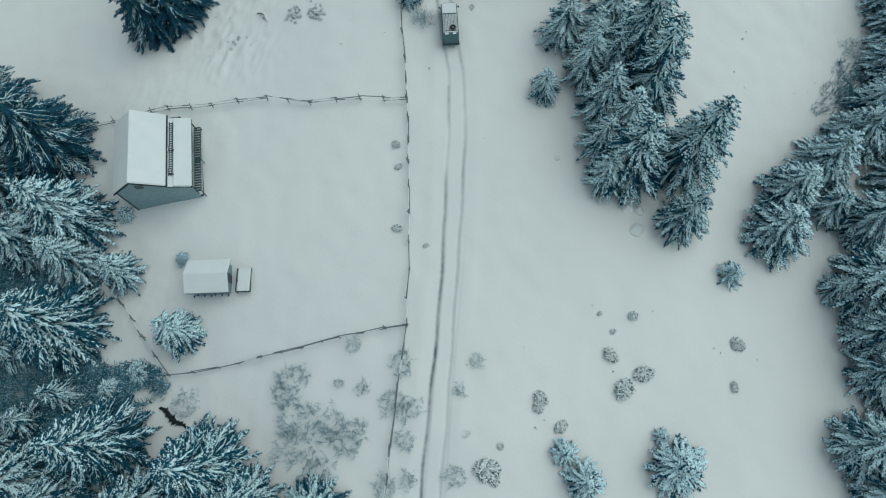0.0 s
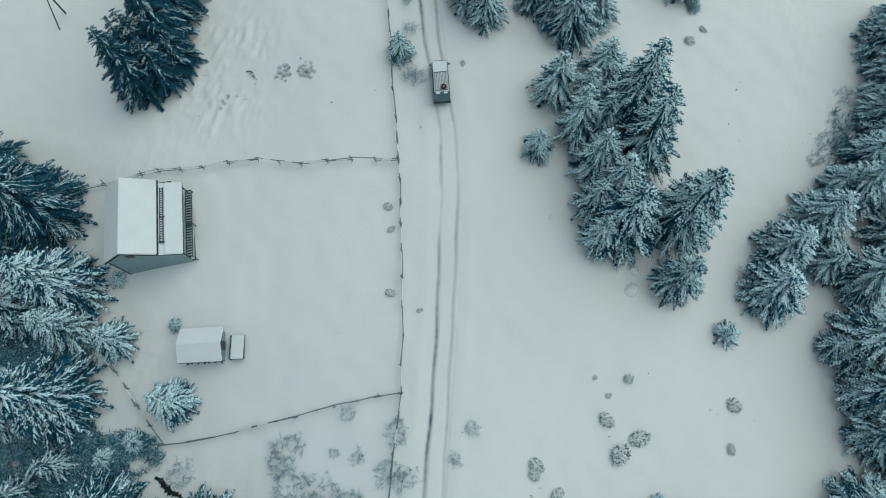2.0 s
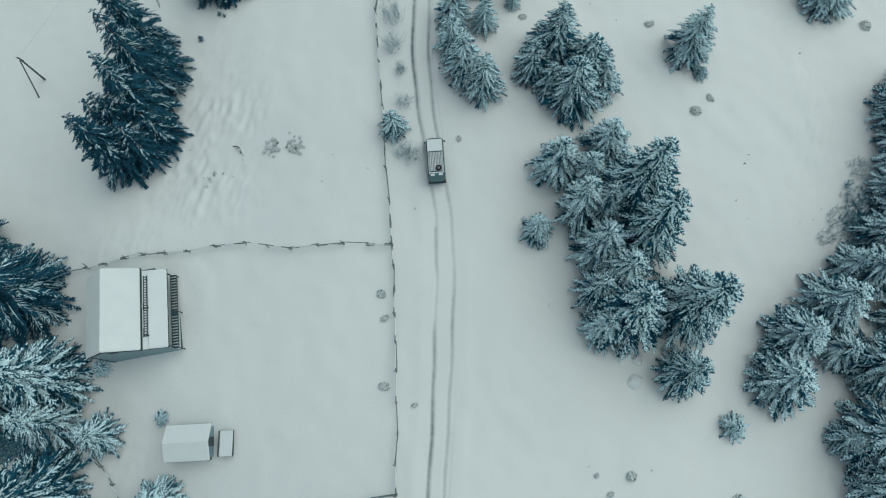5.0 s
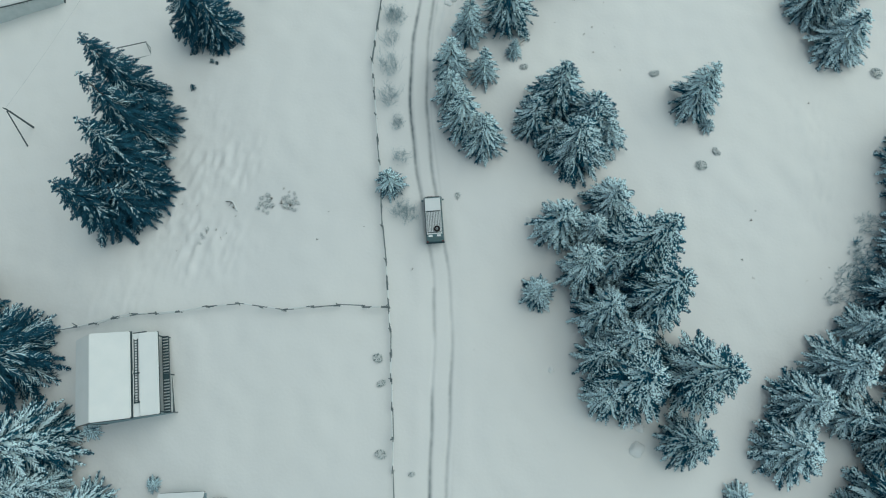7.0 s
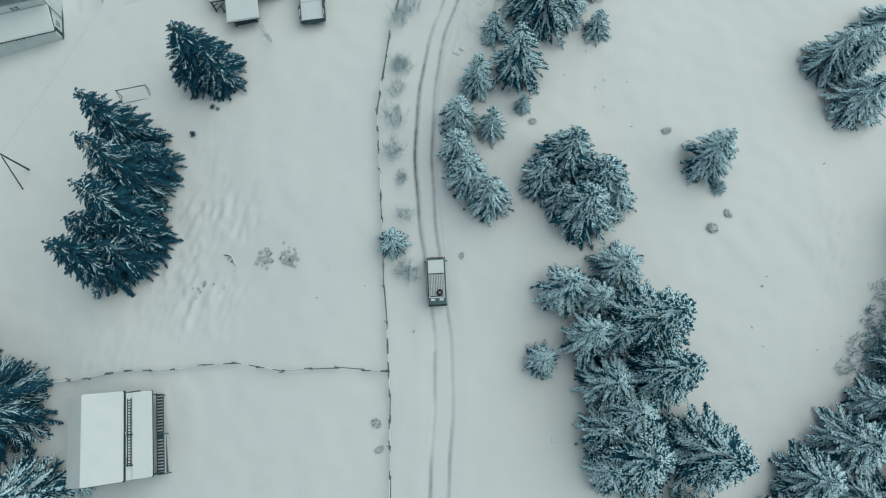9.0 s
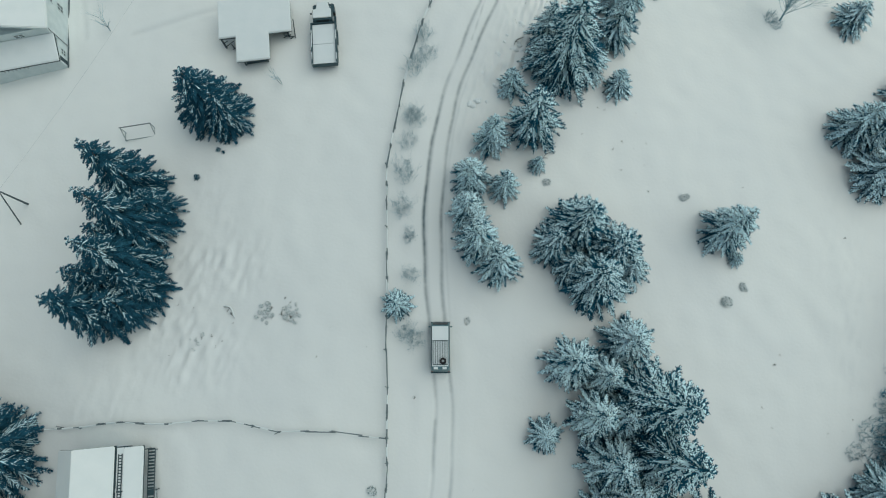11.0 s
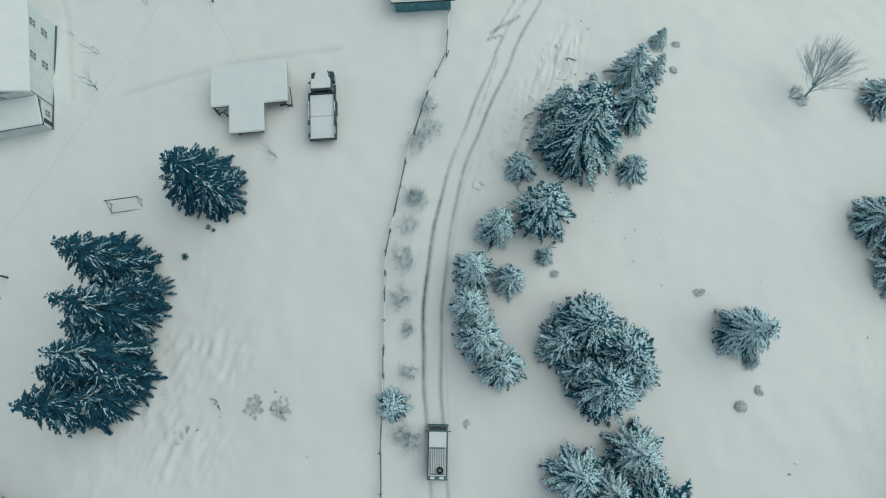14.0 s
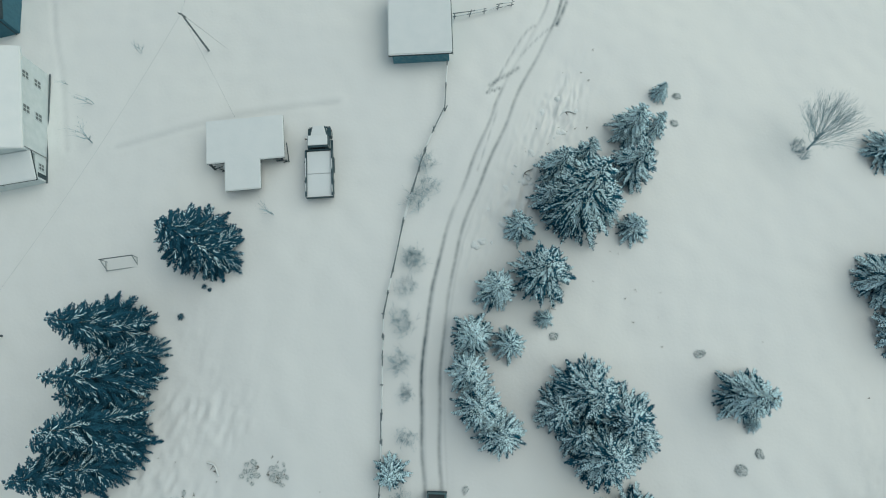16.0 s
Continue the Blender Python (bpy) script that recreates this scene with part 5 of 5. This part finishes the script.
    part("hub", rod((0.27, -1.42, 2.14), (0.27, -1.42, 2.17), 0.05, sides=10), DARK_WOOD, spare)
    part("wiper", rod((-0.5, 2.36, 1.36), (0.1, 2.28, 1.52), 0.012), RUBBER, v)


van()


def truck():
    t = thing("truck", -15.25, 78.9, 7.5, "old dark off-road truck with snow on its bonnet and cargo bed", "truck")
    part("chassis", boxed(-0.45, 0.45, -3.6, 3.5, 0.55, 0.75), TRUCK_PAINT, t)
    bed = part("cargo_bed", boxed(-1.35, 1.35, -3.75, 1.25, 0.85, 0.98), DARK_WOOD, t)
    for x in (-1.42, 1.28):
        part("side_board", boxed(x, x + 0.14, -3.75, 1.25, 0.985, 1.65), TRUCK_PAINT, bed)
    for y in (-3.82, 1.25):
        part("end_board", boxed(-1.38, 1.39, y, y + 0.07, 0.985, 1.65), TRUCK_PAINT, bed)
    for y0, y1 in ((-3.70, -1.28), (-1.24, 1.2)):
        part("snow_sheet", boxed(-1.26, 1.26, y0, y1, 1.0, 1.42, 0.06), ROOF_SNOW, bed, "deep snow filling the bed")
    part("snow_strip", boxed(-1.37, 1.38, -3.82, -3.76, 1.655, 1.70, 0.01), ROOF_SNOW, bed)
    for x, y0, y1 in ((-1.38, -3.2, -2.3), (-1.38, -1.7, 0.4), (1.30, -3.4, -2.6), (1.31, -0.9, 0.2)):
        part("snow_strip", boxed(x, x + 0.085, y0, y1, 1.655, 1.70, 0.015), ROOF_SNOW, bed)
    for s in (-1, 1):
        part("mudguard", boxed(s * 1.3 - 0.1, s * 1.3 + 0.1, -3.3, -1.7, 0.6, 0.84, 0.04), TRUCK_PAINT, t)
        part("tool_box", boxed(s * 1.25 - 0.2, s * 1.25 + 0.2, -0.9, 0.7, 0.4, 0.82, 0.03), TRUCK_PAINT, t)
        part("running_board", boxed(s * 1.2 - 0.13, s * 1.2 + 0.13, 1.4, 2.7, 0.5, 0.58), TRUCK_PAINT, t)
    part("exhaust", rod((1.18, 1.36, 0.9), (1.18, 1.36, 2.3), 0.06, sides=10), STEEL, t)
    for y in (-2.1, 0.0):
        part("stake", boxed(1.425, 1.48, y - 0.05, y + 0.05, 0.9, 1.7), TRUCK_PAINT, bed)
        part("stake", boxed(-1.48, -1.425, y - 0.05, y + 0.05, 0.9, 1.7), TRUCK_PAINT, bed)
    cab = part("cab", boxed(-1.08, 1.08, 1.45, 2.75, 0.8, 1.95, 0.08), TRUCK_PAINT, t)
    part("snow_sheet", boxed(-1.02, 1.02, 1.62, 2.7, 1.955, 2.12, 0.07), ROOF_SNOW, cab, "snow on the cab roof")
    part("rear_window", boxed(-0.7, 0.7, 1.43, 1.45, 1.4, 1.85), GLASS, cab)
    hood = extruded([(-0.95, 0.8), (0.95, 0.8), (0.95, 1.3), (0.8, 1.42), (-0.8, 1.42), (-0.95, 1.3)], 2.75, 4.0, bevel=0.03)
    for p in hood.verts:
        if p.co.y > 3.5:
            p.co.x *= 0.72
    bonnet = part("bonnet", hood, TRUCK_PAINT, t)
    bm = boxed(-0.82, 0.82, 2.8, 3.95, 1.43, 1.62, 0.07)
    for p in bm.verts:
        if p.co.y > 3.5:
            p.co.x *= 0.72
    part("snow_sheet", bm, ROOF_SNOW, bonnet)
    for s in (-1, 1):
        part("wing", boxed(s * 1.0 - 0.22, s * 1.0 + 0.22, 2.95, 3.95, 0.85, 1.02, 0.05), TRUCK_PAINT, t)
        part("headlight", rod((s * 0.95, 3.95, 0.95), (s * 0.95, 4.05, 0.95), 0.11, sides=10), STEEL, t)
        part("mirror", boxed(s * 1.3 - 0.1, s * 1.3 + 0.1, 2.5, 2.56, 1.45, 1.7), TRUCK_PAINT, cab)
        for y in (-2.5, 3.4):
            wheel(t, s * 1.05, y, 0.5, 0.3)
    part("bumper", boxed(-1.1, 1.1, 4.02, 4.18, 0.6, 0.8, 0.03), TRUCK_PAINT, t)


truck()


def snowy_stone(x, y, r):
    bm = bmesh.new()
    bmesh.ops.create_icosphere(bm, subdivisions=3, radius=r)
    for v in bm.verts:
        v.co.z *= 0.6
        v.co += v.co.normalized() * r * 0.35 * noise.noise(v.co * 1.6 / r + Vector((x, y, 0)))
    ob = part("stone", bm, SNOW, smooth=True)
    ob.location = (x, y, float(rise(x, y)) + 0.1 * r)
    tagged(ob, "rounded stone buried under smooth snow", "stone", "snowy stones")


for x, y, r in ((18.2, 24.3, 0.6), (19.6, 24.1, 0.5), (19.1, 22.0, 0.75), (9.4, 45.2, 0.35), (11.0, 29.8, 0.3)):
    snowy_stone(x, y, r)


def snow_clod(x, y, r, turn):
    """A lump of ploughed or fallen snow, broken and uneven."""
    bm = bmesh.new()
    bmesh.ops.create_icosphere(bm, subdivisions=3, radius=r)
    for v in bm.verts:
        v.co.x *= 1.5
        v.co.z *= 0.55
        v.co += v.co.normalized() * r * (0.5 * noise.noise(v.co * 1.3 / r + Vector((x, y, 0))) + 0.15 * noise.noise(v.co * 4 / r))
    ob = part("snow_clod", bm, SNOW, smooth=True)
    ob.location = (x, y, float(rise(x, y)) - 0.05 * r)
    ob.rotation_euler.z = turn
    tagged(ob, "uneven lump of snow lying on the bank beside the road", "snow lump", "snow lumps on the bank")


clods = random.Random(57)
for _ in range(34):
    y = clods.uniform(71, 89)
    snow_clod(6.6 + 0.45 * (y - 81) + clods.uniform(-1.6, 2.2), y, clods.uniform(0.14, 0.34), clods.uniform(0, 3.1))


def fallen_branch(x, y, rz):
    """A bent bough lying in the snow, with snow along its back."""
    root = thing("fallen_branch", x, y, rz, "bent dark bough lying half buried in the snow", "branch", "fallen branches")
    pts = [Vector((-0.85 + 1.7 * k / 8, 0.28 * math.sin(k * 0.5), 0.06 + 0.12 * math.sin(k * 0.39))) for k in range(9)]
    bark, cap = bmesh.new(), bmesh.new()
    for k, (p, q) in enumerate(zip(pts, pts[1:])):
        rod(p, q, 0.085 - 0.006 * k, 0.08 - 0.006 * k, 6, bark)
        rod(p + Vector((0, 0.05, 0.07)), q + Vector((0, 0.05, 0.07)), 0.075, 0.07, 5, cap)
    rod(pts[3], pts[3] + Vector((0.1, -0.5, 0.15)), 0.04, 0.02, 5, bark)
    part("bough", bark, BARK, root)
    part("snow_strip", cap, ROOF_SNOW, root)


for x, y, rz in ((-22.3, 47.8, -35), (9.6, 65.6, 70), (6.4, 79.5, 60), (10.6, 86.9, 20)):
    fallen_branch(x, y, rz)
